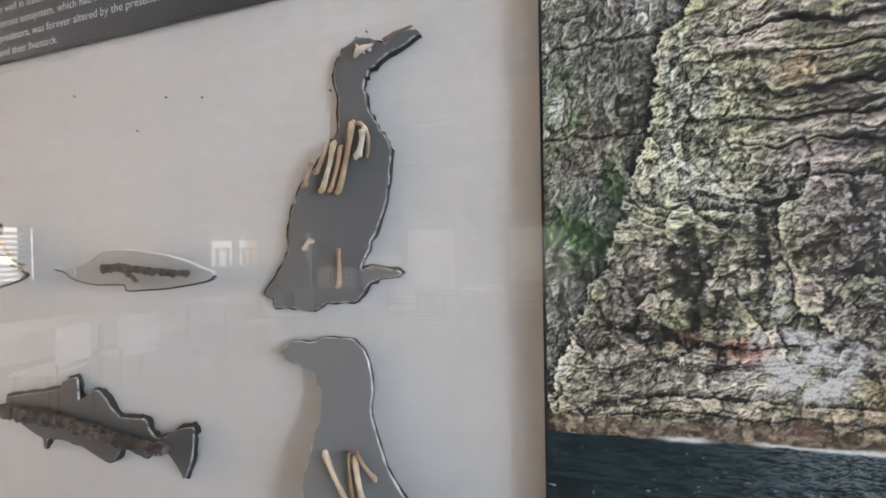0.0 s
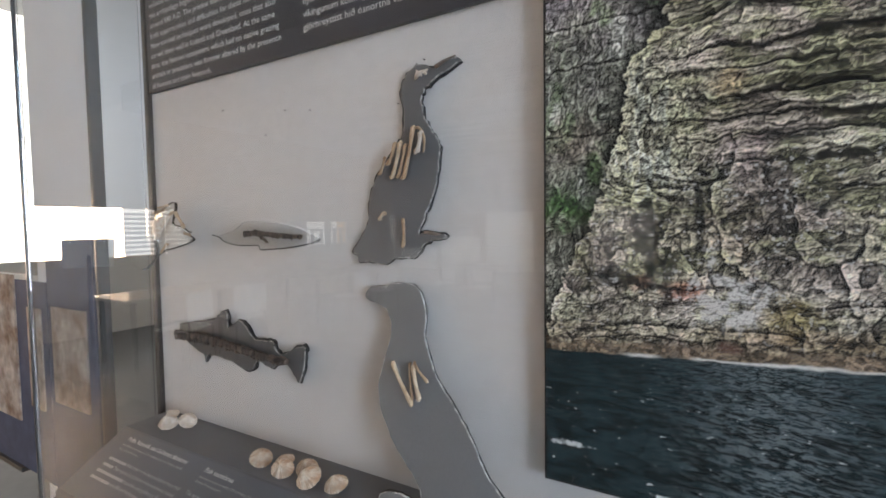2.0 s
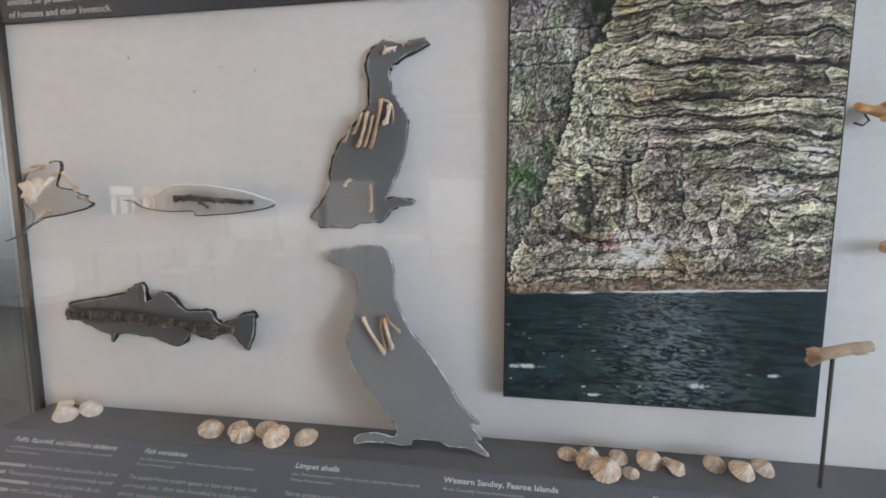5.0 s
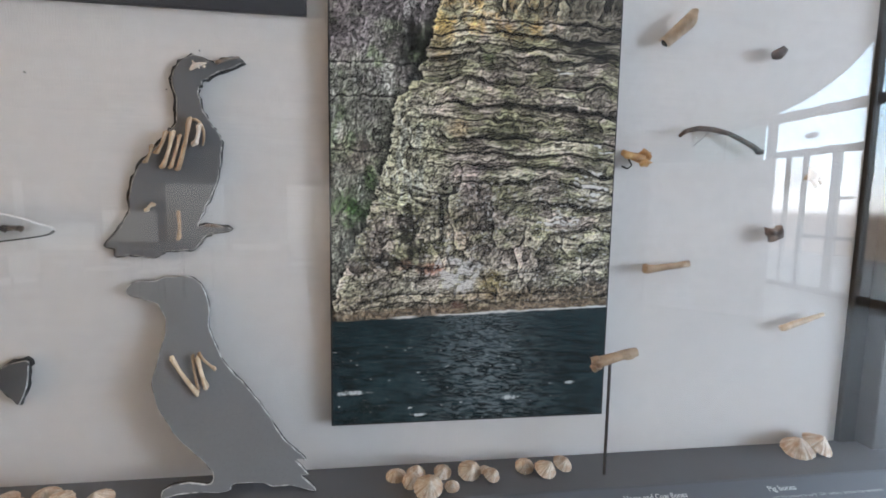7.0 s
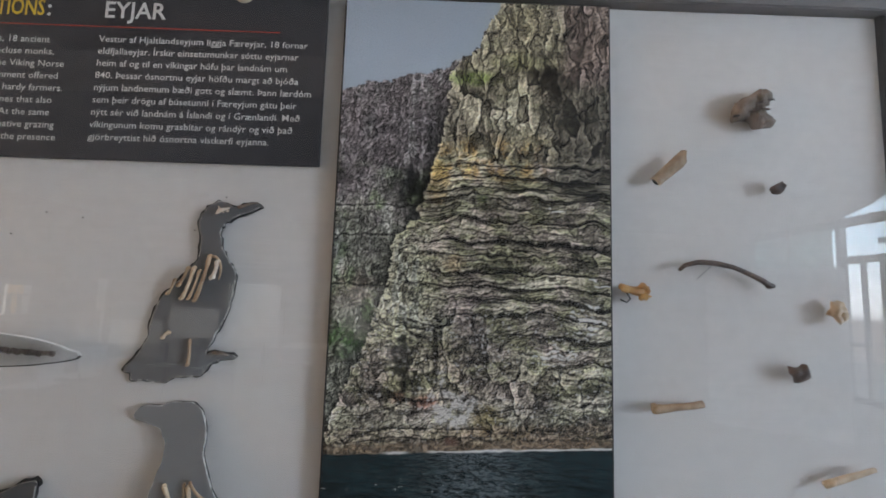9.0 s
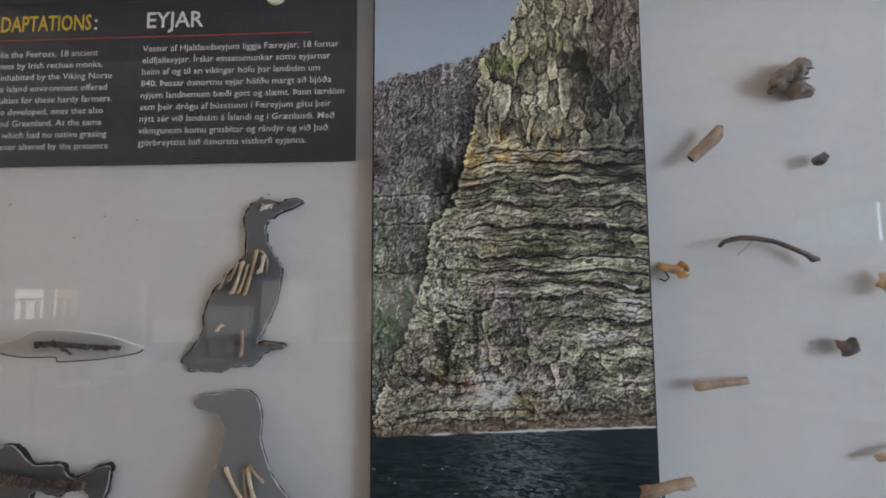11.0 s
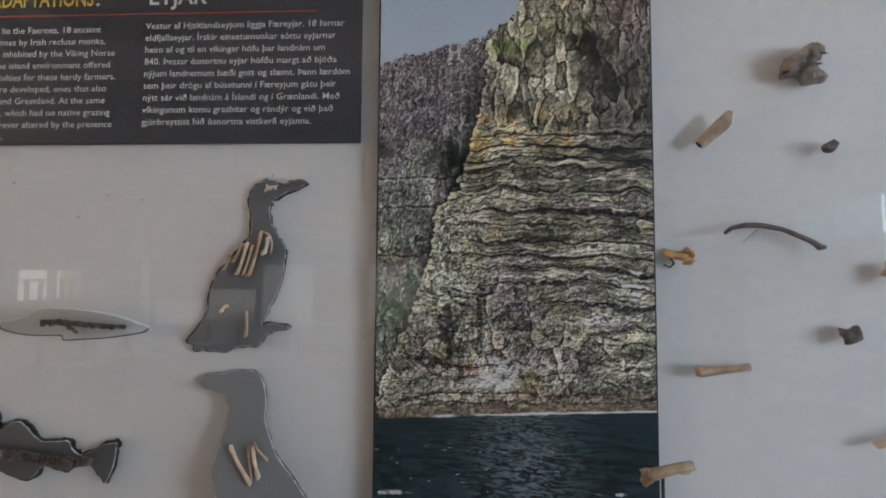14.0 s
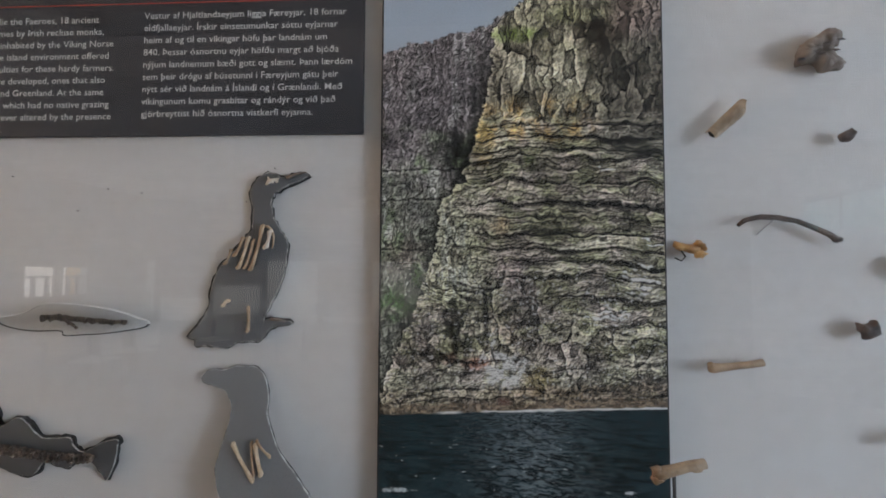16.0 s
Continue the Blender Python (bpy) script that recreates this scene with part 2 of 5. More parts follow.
def rounded(points, steps=3):
    """A closed outline drawn smoothly through its control points (Catmull-Rom)."""
    out, n = [], len(points)
    for i in range(n):
        p0, p1, p2, p3 = (Vector(points[(i + k) % n]) for k in (-1, 0, 1, 2))
        for s in range(steps):
            t = s / steps
            out.append(0.5 * (2 * p1 + (p2 - p0) * t + (2 * p0 - 5 * p1 + 4 * p2 - p3) * t * t + (3 * p1 - p0 - 3 * p2 + p3) * t ** 3))
    return out


def cutout(name, points, thick, face, edge, jag, seed, base, lean=0.0, back=0.004, margin=0.0016, rim=0.0008, inset=0.0, shadow_shift=0.0014):
    """A hand-cut board: an outline in the wall plane, front and rim, with a rough rim and a dark backing sheet, shifted
    left to paint a gap shadow too.
    base: (x, y, z) of the local origin, lean: degrees by which it leans back."""
    rnd = random.Random(seed)
    pts = [Vector((p[0] - base[0], p[1] - base[2])) for p in rounded(points)]
    if sum(a.x * b.y - b.x * a.y for a, b in zip(pts, pts[1:] + pts[:1])) > 0:
        pts.reverse()
    n = len(pts)
    inward = [Vector((t.y, -t.x)) for t in ((pts[(i + 1) % n] - pts[i - 1]).normalized() for i in range(n))]
    pts = [p + q * inset + Vector((rnd.uniform(-jag, jag), rnd.uniform(-jag, jag))) for p, q in zip(pts, inward)]
    thing = empty(name, "", "", pose(*base, -lean, 0, 0))
    bm = bmesh.new()
    f = [bm.verts.new((p.x, 0, p.y)) for p in pts]
    bm.faces.new(f)
    part("face", bm, face, thing)
    bm = bmesh.new()
    rows = []
    for d, grow in ((0.0, 0.0), (0.0007, rim), (thick * 0.6, rim * 0.8), (thick, rim)):
        ring = []
        for i, p in enumerate(pts):
            tang = (pts[(i + 1) % n] - pts[i - 1]).normalized()
            out = Vector((-tang.y, tang.x)) * (grow * rnd.uniform(0.35, 1.6))
            q = p + out if d else p
            ring.append(bm.verts.new((q.x, d + 0.0002, q.y)))
        rows.append(ring)
    for k, (a, b) in enumerate(zip(rows, rows[1:])):
        for i in range(n):
            bm.faces.new((a[i], a[(i + 1) % n], b[(i + 1) % n], b[i])).material_index = k // 2
    part("cut_edge", bm, [edge, CUT_BACK], thing, "rough hand-cut edge, pale and black in patches")
    # Black sheet: real backing, pushed left so it also paints the gap's shadow.
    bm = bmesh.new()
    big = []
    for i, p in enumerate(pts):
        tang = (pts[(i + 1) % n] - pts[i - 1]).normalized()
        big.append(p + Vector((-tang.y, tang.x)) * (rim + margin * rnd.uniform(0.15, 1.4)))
    f = [bm.verts.new((p.x - shadow_shift, thick * 0.9, p.y)) for p in big]
    g = [bm.verts.new((p.x - shadow_shift, thick + 0.001 + back, p.y)) for p in big]
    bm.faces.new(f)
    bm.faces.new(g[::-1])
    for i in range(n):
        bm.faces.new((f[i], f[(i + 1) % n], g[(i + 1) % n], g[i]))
    part("backing_and_shadow", bm, CUT_BACK, thing, "black backing sheet, shifted left to stand for shadow too")
    return thing


def tube(path, radii, sides=10, bm=None, wobble=0.0, seed=0):
    """A lofted tube through points with a radius at each."""
    bm = bm or bmesh.new()
    rnd = random.Random(seed)
    pts = [Vector(p) for p in path]
    rings = []
    up = Vector((0.13, 1, 0.21)).normalized()
    for i, p in enumerate(pts):
        d = (pts[min(i + 1, len(pts) - 1)] - pts[max(i - 1, 0)]).normalized()
        a = d.cross(up).normalized()
        b = d.cross(a)
        rings.append([bm.verts.new(p + (a * math.cos(k * math.tau / sides) + b * math.sin(k * math.tau / sides)) * radii[i] * (1 + rnd.uniform(-wobble, wobble))) for k in range(sides)])
    for r0, r1 in zip(rings, rings[1:]):
        for k in range(sides):
            bm.faces.new((r0[k], r0[(k + 1) % sides], r1[(k + 1) % sides], r1[k]))
    bm.faces.new(rings[0][::-1])
    bm.faces.new(rings[-1])
    return bm


def lump(centre, size, seed, rough=0.25, bm=None, level=3, scale=3.0):
    """An uneven knobbly mass."""
    bm = bm or bmesh.new()
    vs = bmesh.ops.create_icosphere(bm, subdivisions=level, radius=1)["verts"]
    off = Vector((seed * 7.1, seed * 3.3, seed * 1.7))
    for v in vs:
        d = 1 + rough * (noise.noise(v.co * scale * 0.5 + off) * 1.4 + 0.5 * noise.noise(v.co * scale + off))
        v.co = Vector(centre) + Vector((v.co.x * size[0], v.co.y * size[1], v.co.z * size[2])) * d
    return bm


def lettering(name, words, x, z, height, ink, parent, y=0.0, width=None, align="LEFT", frame_m=None, bold=0.0):
    """Words in the built-in font as a flat mesh in the plane of their board: cap height, and width where it is fitted."""
    cu = bpy.data.curves.new(name, "FONT")
    cu.body, cu.size, cu.align_x = words, height / 0.70, align
    cu.offset = bold * height
    cu.resolution_u = 2
    tmp = bpy.data.objects.new(name, cu)
    me = bpy.data.meshes.new_from_object(tmp)
    bpy.data.objects.remove(tmp)
    if width and len(me.vertices):
        xs = [v.co.x for v in me.vertices]
        me.transform(Matrix.Diagonal((width / (max(xs) - min(xs)) if width > 0 else -width, 1, 1, 1)))
    m = (frame_m or Matrix()) @ pose(x, y, z, 90, 0, 0)
    me.transform(m)
    me.materials.clear()
    me.materials.append(ink)
    ob = new(name, me)
    ob.parent = parent
    return ob


# ---- the display case ----
CASE_L, CASE_R, WALL_Y, GLASS_Y, SHELF_Z, BREAK_Y = -1.187, 1.232, 0.026, -0.275, 0.912, -0.10
TOP_Z = 2.25
SLOPE = 0.62
case = empty("display_case", "built-in glazed museum display case with grey linen back and charcoal shelf", "display case")
part("back_panel", box(CASE_L, CASE_R, WALL_Y, WALL_Y + 0.03, SHELF_Z - 0.02, TOP_Z), WALLCLOTH, case, "grey linen-covered back panel")
front_z = SHELF_Z - SLOPE * (BREAK_Y - GLASS_Y - 0.012)
part("shelf", extrude_profile([(WALL_Y + 0.03, SHELF_Z), (BREAK_Y, SHELF_Z), (GLASS_Y + 0.012, front_z), (GLASS_Y + 0.012, front_z - 0.03), (WALL_Y + 0.03, front_z - 0.03)], CASE_L + 0.03, CASE_R + 0.09), DECK, case, "charcoal shelf with sloping label deck")
plate = extrude_profile([(BREAK_Y - 0.006, SHELF_Z - 0.0012), (GLASS_Y + 0.02, SHELF_Z - SLOPE * (BREAK_Y - GLASS_Y - 0.02) + 0.0026), (GLASS_Y + 0.02, SHELF_Z - SLOPE * (BREAK_Y - GLASS_Y - 0.02) - 0.0005), (BREAK_Y - 0.006, SHELF_Z - SLOPE * 0.006 - 0.0005)], CASE_L + 0.034, CASE_R + 0.085)
part("label_plate", plate, material("blue_grey_plate", (0.098, 0.106, 0.124, 1), 0.5, vary=0.06, grain=150, bump=0.04), case, "blue-grey sloping label plate")
part("edge_channel", box(CASE_L - 0.022, CASE_L, WALL_Y - 0.012, WALL_Y + 0.032, 0.7, TOP_Z + 0.1, 0.002), STEEL, case, "dark metal edge strip")
part("corner_post", box(CASE_R + 0.004, CASE_R + 0.05, WALL_Y - 0.01, WALL_Y + 0.04, 0.7, TOP_Z + 0.1, 0.002), STEEL, case, "dark metal corner post")
part("corner_post", box(CASE_R + 0.052, CASE_R + 0.11, WALL_Y - 0.05, WALL_Y + 0.04, 0.7, TOP_Z + 0.1, 0.002), STEEL, case, "dark metal corner post")
part("top_rail", box(CASE_L - 0.03, CASE_R + 0.1, WALL_Y - 0.03, WALL_Y + 0.04, TOP_Z + 0.002, TOP_Z + 0.12, 0.003), RAIL, case, "brown-grey top rail")
part("plinth", box(CASE_L - 0.02, CASE_R + 0.09, GLASS_Y + 0.02, WALL_Y + 0.03, 0.0, front_z - 0.034, 0.004), CHARCOAL, case)
pane = part("front_pane", box(CASE_L - 0.03, 1.95, GLASS_Y, GLASS_Y + 0.006, 0.72, 2.60, 0.0012), GLASS, case, "clear reflecting front glass")
pane.visible_shadow = False
pane = part("end_pane", box(CASE_L - 0.03, CASE_L - 0.024, GLASS_Y + 0.009, WALL_Y - 0.016, 0.72, 2.60, 0.0012), GLASS, case, "clear end glass")
pane.visible_shadow = False
part("corner_strip", box(CASE_L - 0.036, CASE_L - 0.031, GLASS_Y - 0.004, GLASS_Y + 0.008, 0.72, 2.60), STEEL, case)

# ---- photograph of the sea cliff ----
PW, PH, PZ = 0.60, 1.222, 1.02


def lattice_noise(x, y, seed):
    """Smooth value noise, 0 to 1."""
    table = np.random.RandomState(seed).rand(256, 256)
    xi, yi = np.floor(x).astype(int), np.floor(y).astype(int)
    fx, fy = x - xi, y - yi
    fx, fy = fx * fx * (3 - 2 * fx), fy * fy * (3 - 2 * fy)
    a, b = table[xi & 255, yi & 255], table[(xi + 1) & 255, yi & 255]
    c, d = table[xi & 255, (yi + 1) & 255], table[(xi + 1) & 255, (yi + 1) & 255]
    return (a * (1 - fx) + b * fx) * (1 - fy) + (c * (1 - fx) + d * fx) * fy


def cloud(x, y, seed, octaves=5, gain=0.55):
    total, amp, norm = 0, 1.0, 0
    for o in range(octaves):
        total = total + amp * lattice_noise(x * 2 ** o + 17.3 * o, y * 2 ** o + 9.1 * o, seed + o)
        norm += amp
        amp *= gain
    return total / norm


def blob(u, v, cu, cv, ru, rv, wob):
    d = ((u - cu) / ru) ** 2 + ((v - cv) / rv) ** 2
    return np.clip(1.6 - d - 1.6 * wob, 0, 1)


def smooth01(a, lo, hi):
    t = np.clip((a - lo) / (hi - lo), 0, 1)
    return t * t * (3 - 2 * t)


def facets(x, y, seed):
    """Broken rock: height of tilted flat blocks, the nearness of a block's edge and a tone for each block."""
    table = np.random.RandomState(seed).rand(5, 128, 128)
    xi, yi = np.floor(x).astype(int), np.floor(y).astype(int)
    best, second = np.full(x.shape, 9.0), np.full(x.shape, 9.0)
    tone, rise = np.zeros(x.shape), np.zeros(x.shape)
    for dx in (-1, 0, 1):
        for dy in (-1, 0, 1):
            a, b = (xi + dx) & 127, (yi + dy) & 127
            ex, ey = xi + dx + table[0][a, b] - x, yi + dy + table[1][a, b] - y
            d = np.maximum(np.abs(ex), np.abs(ey)) * 0.55 + 0.45 * np.hypot(ex, ey)
            near = d < best
            second = np.where(near, best, np.minimum(second, d))
            tone = np.where(near, table[2][a, b], tone)
            rise = np.where(near, table[2][a, b] + (table[3][a, b] - 0.5) * 1.3 * ex + (table[4][a, b] - 0.35) * 1.5 * ey, rise)
            best = np.where(near, d, best)
    edge = second - best
    return rise - 0.22 * (1 - smooth01(edge, 0.0, 0.20)), edge, tone


def beds(zz, X, mean, seed, wob):
    """Layered rock: height of uneven beds, cut by upright joints and undercut at their foot; also the place within the bed and its tone."""
    rnd = np.random.RandomState(seed)
    edges = np.cumsum(rnd.uniform(0.45, 1.6, 400) * mean) - 20
    idx = np.clip(np.searchsorted(edges, zz), 1, 399)
    f = (zz - edges[idx - 1]) / (edges[idx] - edges[idx - 1])
    out = lattice_noise(idx * 3.7 + 0.5, X * 0.22 / mean ** 0.5 + idx * 7.7, seed + 1)
    across = X / (mean * 1.5) + rnd.rand(400)[idx] * 10 + 0.5 * wob
    column = np.floor(across).astype(int)
    g = across - column
    jit = rnd.rand(64, 64)[idx & 63, column & 63]
    groove = smooth01(np.minimum(g, 1 - g), 0.0, 0.10)
    keep = smooth01(jit + 0.5 * out, 0.35, 0.9)
    prof = smooth01(f, 0.02, 0.20) * (1 - 0.6 * smooth01(f, 0.55, 1.0))
    h = 0.75 * out + 0.22 * jit + (0.25 + 0.7 * out) * prof - 0.16 * (1 - groove) * keep
    return h * mean, f, out


def softened(a, s):
    """Mean over a square of 2 s + 1 cells."""
    pad = np.pad(a, s, mode="edge")
    run = np.pad(np.cumsum(np.cumsum(pad, 0), 1), ((1, 0), (1, 0)))
    k = 2 * s + 1
    return (run[k:, k:] - run[:-k, k:] - run[k:, :-k] + run[:-k, :-k]) / (k * k)


def sea_cliff_picture(u, v):
    """Colours (linear) of a layered sea cliff over dark water, for u to the right and v up, 0 to 1."""
    X, Z = u * PW * 100, v * PH * 100  # centimetres of the print
    w1 = cloud(X * 0.14, Z * 0.14, 11, 5) - 0.5
    w2 = cloud(X * 0.5, Z * 0.5, 23, 5) - 0.5
    w3 = cloud(X * 1.6, Z * 1.6, 37, 4) - 0.5
    w4 = cloud(X * 0.5 + 31, Z * 0.5 + 7, 25, 5) - 0.5
    fine = cloud(X * 2.4, Z * 3.0, 97, 4, 0.75)
    # outlines
    skyline = np.interp(u + 0.012 * w2, [0, 0.08, 0.18, 0.30, 0.39, 0.44, 0.51, 0.525, 0.55, 0.585, 0.60], [0.815, 0.835, 0.842, 0.856, 0.87, 0.892, 0.91, 0.94, 0.965, 0.985, 1.2]) + 0.016 * w2 + 0.012 * w3
    flank = np.interp(v, [0.18, 0.244, 0.291, 0.359, 0.437, 0.506, 0.556, 0.588, 0.629, 0.681, 0.765, 0.863, 0.91, 1.0], [0.0, 0.018, 0.052, 0.122, 0.175, 0.208, 0.225, 0.29, 0.312, 0.347, 0.383, 0.41, 0.50, 0.58]) + 0.06 * w2 + 0.03 * w3
    front = smooth01(u - flank, -0.004, 0.006)
    shore = 0.182 + 0.02 * u + 0.004 * w2
    # where the rock is layered, columnar, sloping or broken
    up = smooth01(v + 0.05 * w1 + 0.02 * w2, 0.685, 0.72)
    slope = smooth01(0.43 - u + 0.22 * w1, 0.0, 0.12) * smooth01(0.60 - v + 0.1 * w1, 0, 0.08) * smooth01(v + 0.05 * w1, 0.36, 0.42)
    broken = smooth01(0.43 - v - 0.10 * smooth01(u, 0.55, 0.85) + 0.12 * w1 + 0.04 * w2, 0.0, 0.06)
    foot = 0.6 * smooth01(0.285 - v + 0.05 * w1 + 0.03 * (u - 0.5), 0.0, 0.03)
    strat = np.clip(1 - up - slope - 0.75 * broken * (1 - 0.6 * foot), 0.0, 1) * front
    dip = 6.0 * (u - 0.6) ** 2 + 3.6 * w1 + 0.7 * w2 + 0.08 * w3
    zz = Z + dip
    b1, f1, o1 = beds(zz, X, 3.4, 71, w2)
    b2, f2, o2 = beds(zz + 0.4 * w4, X, 1.15, 73, w4)
    b3 = beds(zz + 0.15 * w3, X, 0.5, 75, w3)[0]
    wx, wz = X + 1.6 * w2 + 0.4 * w3, Z + 1.6 * w4 + 0.4 * w3
    flat1 = facets(wx * 0.26, (zz + w4) * 0.55, 201)[0]
    flat2, _, ft2 = facets(wx * 0.8, (zz + 0.8 * w4) * 1.6, 203)
    crag1 = facets(wx * 0.20, wz * 0.17, 211)[0]
    crag2 = facets(wx * 0.55 + 0.15 * Z * slope, wz * 0.48, 213)[0]
    crag3, _, ct3 = facets(wx * 1.35, wz * 1.15, 215)
    crag4 = facets(wx * 2.9, wz * 2.5, 217)[0]
    tall1, _, tt1 = facets((wx + 0.8 * w2) * 0.36, wz * 0.13, 221)
    tall2, _, tt2 = facets((wx + 0.5 * w2) * 0.95, wz * 0.34, 223)
    tall3, _, tt3 = facets(wx * 2.0, wz * 0.85, 225)
    rough = cloud(X * 1.1, Z * 1.4, 83, 5, 0.6)
    ridge = 1 - np.abs(cloud(X * 0.3 + w2, Z * 0.3, 88, 6, 0.6) - 0.5) * 2
    h_lay = 0.75 * b1 + 0.55 * b2 + 0.2 * b3 + 1.2 * flat1 + 0.5 * flat2 + 0.2 * crag3 + 0.2 * crag4 + 0.9 * rough
    h_crag = 3.4 * crag1 + 1.8 * crag2 + 0.85 * crag3 + 0.22 * crag4 + 1.6 * ridge + 0.75 * rough
    h_tall = 3.0 * tall1 + 0.9 * tall2 + 0.26 * tall3 + 0.14 * crag4 + 0.7 * ridge + 0.6 * rough
    h_slope = 1.8 * crag1 + 1.4 * crag2 + 0.5 * tall2 + 0.8 * crag3 + 0.38 * crag4 + 1.8 * ridge + 1.1 * rough
    rest = np.clip(1 - strat - up - slope, 0, 1)
    hf = strat * h_lay + up * h_tall + slope * h_slope + rest * (0.85 * h_crag + 0.10 * b2)
    hb = 0.8 * tall1 + 0.75 * tall2 + 0.42 * tall3 + 0.2 * crag4 + 1.2 * rough + 0.8 * ridge
    for level in (0.608, 0.556, 0.468):
        hb = hb - 0.9 * np.exp(-((v - level - 0.012 * w2 - 0.004 * w3) / 0.0016) ** 2) - 0.25 * smooth01(v - level - 0.012 * w2, 0, 0.01)
    h = front * (hf + 0.45) + (1 - front) * (hb + 0.4)
    gz, gx = np.gradient(h, 0.1)
    light = np.clip(0.60 - 0.42 * gz / np.sqrt(1 + gz * gz + gx * gx) + 0.26 * gx / np.sqrt(1 + gz * gz + gx * gx), 0.06, 1.3)
    for s, k in ((2, 0.42), (5, 0.40), (12, 0.36), (30, 0.32)):
        light = light * np.clip(1 + k * (h - softened(softened(h, s), s)) / (0.25 + 0.045 * s), 0.30, 1.45)
    # undercut feet of the beds
    for f, o, deep in ((f1, o1, 0.5), (f2, o2, 0.15)):
        light = light * (1 - strat * deep * (1 - smooth01(f, 0.03, 0.15)) * smooth01(o + 0.6 * w4, 0.25, 0.65))
    light = light * (0.80 + 0.40 * fine)
    broad = cloud(X * 0.13, Z * 0.2, 151, 4, 0.6)
    light = light * np.clip(-0.1 + 2.2 * broad, 0.35, 1.8)

    def mixc(a, b, k):
        return a * (1 - k[..., None]) + np.array(b) * k[..., None]

    shape = u.shape + (3,)
    back = np.broadcast_to(np.array([0.205, 0.187, 0.195]), shape)
    back = mixc(back, [0.23, 0.245, 0.20], smooth01(0.68 - v + 0.3 * w1, 0, 0.12) * 0.8)
    back = mixc(back, [0.36, 0.37, 0.36], smooth01(cloud(X * 0.5, Z * 0.12, 19, 4), 0.55, 0.72) * 0.5)
    back = mixc(back, [0.40, 0.41, 0.38], smooth01(0.022 - np.abs(u - 0.187), -0.008, 0.008) * smooth01(0.026 - np.abs(v - 0.583), -0.006, 0.006) * 0.8)
    back = mixc(back, [0.10, 0.17, 0.06], np.clip(smooth01(w1 + 0.6 * w2, 0.08, 0.25) * smooth01(0.72 - v, 0, 0.1), 0, 1) * 0.5)
    back = mixc(back, [0.24, 0.20, 0.17], blob(u, v, 0.08, 0.46, 0.12, 0.04, w2 + 0.5) * 0.7)
    back = mixc(back, [0.055, 0.13, 0.035], blob(u, v, 0.07, 0.375, 0.13, 0.035, 1.4 * w2 + 0.45) * 0.9)
    back = mixc(back, [0.06, 0.14, 0.03], blob(u, v, 0.13, 0.42, 0.03, 0.025, 1.4 * w2 + 0.4) * 0.7)
    back = mixc(back, [0.012, 0.014, 0.014], blob(u, v, 0.285, 0.625, 0.05, 0.06, 2.0 * w2 + 0.3) * 0.9)
    back = mixc(back, [0.02, 0.02, 0.02], blob(u, v, 0.335, 0.72, 0.015, 0.07, 1.2 * w2 + 0.4) * 0.7)
    back = mixc(back, [0.03, 0.035, 0.03], smooth01(u - flank, -0.05, -0.002) * smooth01(0.86 - v, 0, 0.1) * (0.25 + 0.4 * smooth01(v, 0.5, 0.6)))
    rock = np.broadcast_to(np.array([0.27, 0.252, 0.195]), shape)
    rock = mixc(rock, [0.37, 0.355, 0.30], smooth01(o1, 0.5, 0.9) * strat * 0.45)
    rock = mixc(rock, [0.17, 0.155, 0.12], smooth01(0.45 - o2, 0, 0.4) * strat * 0.6)
    rock = mixc(rock, [0.19, 0.205, 0.105], smooth01(cloud(X * 0.25, Z * 0.6, 13, 5), 0.46, 0.6) * 0.5)
    rock = mixc(rock, [0.29, 0.245, 0.235], smooth01(cloud(X * 0.2 + 9, Z * 0.3, 15, 5), 0.48, 0.64) * 0.6)
    rock = mixc(rock, [0.27, 0.275, 0.20], slope * 0.75)
    rock = mixc(rock, [0.33, 0.36, 0.34], slope * smooth01(cloud(X * 1.2, Z * 0.25, 31, 4), 0.5, 0.66) * 0.5)
    rock = mixc(rock, [0.27, 0.255, 0.18], up * 0.6)
    bulbs = blob(u, v, 0.55, 0.795, 0.18, 0.055, 0.8 * w2 + 0.4)
    rock = mixc(rock, [0.40, 0.38, 0.29], bulbs * smooth01(tt1 + 0.4 * tt2, 0.3, 0.9) * 0.75)
    ochre = smooth01(u, 0.30, 0.38) * smooth01(0.80 - u, 0, 0.06) * smooth01(v + 0.03 * w2, 0.645, 0.68) * smooth01(0.755 - v + 0.03 * w2, 0, 0.04)
    rock = mixc(rock, [0.36, 0.225, 0.075], ochre * smooth01(cloud(X * 0.5, Z * 0.4, 47, 6, 0.65), 0.35, 0.7) * 0.75)
    rock = mixc(rock, [0.40, 0.28, 0.08], blob(u, v, 0.365, 0.66, 0.05, 0.05, w2 + 0.45) * 0.75)
    rock = mixc(rock, [0.10, 0.15, 0.03], blob(u, v, 0.50, 0.852, 0.10, 0.017, w2 + 0.25 + 0.8 * (u - 0.5)) * 0.9)
    rock = mixc(rock, [0.16, 0.17, 0.07], blob(u, v, 0.68, 0.885, 0.14, 0.022, w2 + 0.4) * 0.6)
    rock = mixc(rock, [0.11, 0.16, 0.05], blob(u, v, 0.53, 0.628, 0.03, 0.008, w2 + 0.3) * 0.7)
    rock = mixc(rock, [0.40, 0.31, 0.19], blob(u, v, 0.43, 0.510, 0.055, 0.018, w2 + 0.4) * 0.7)
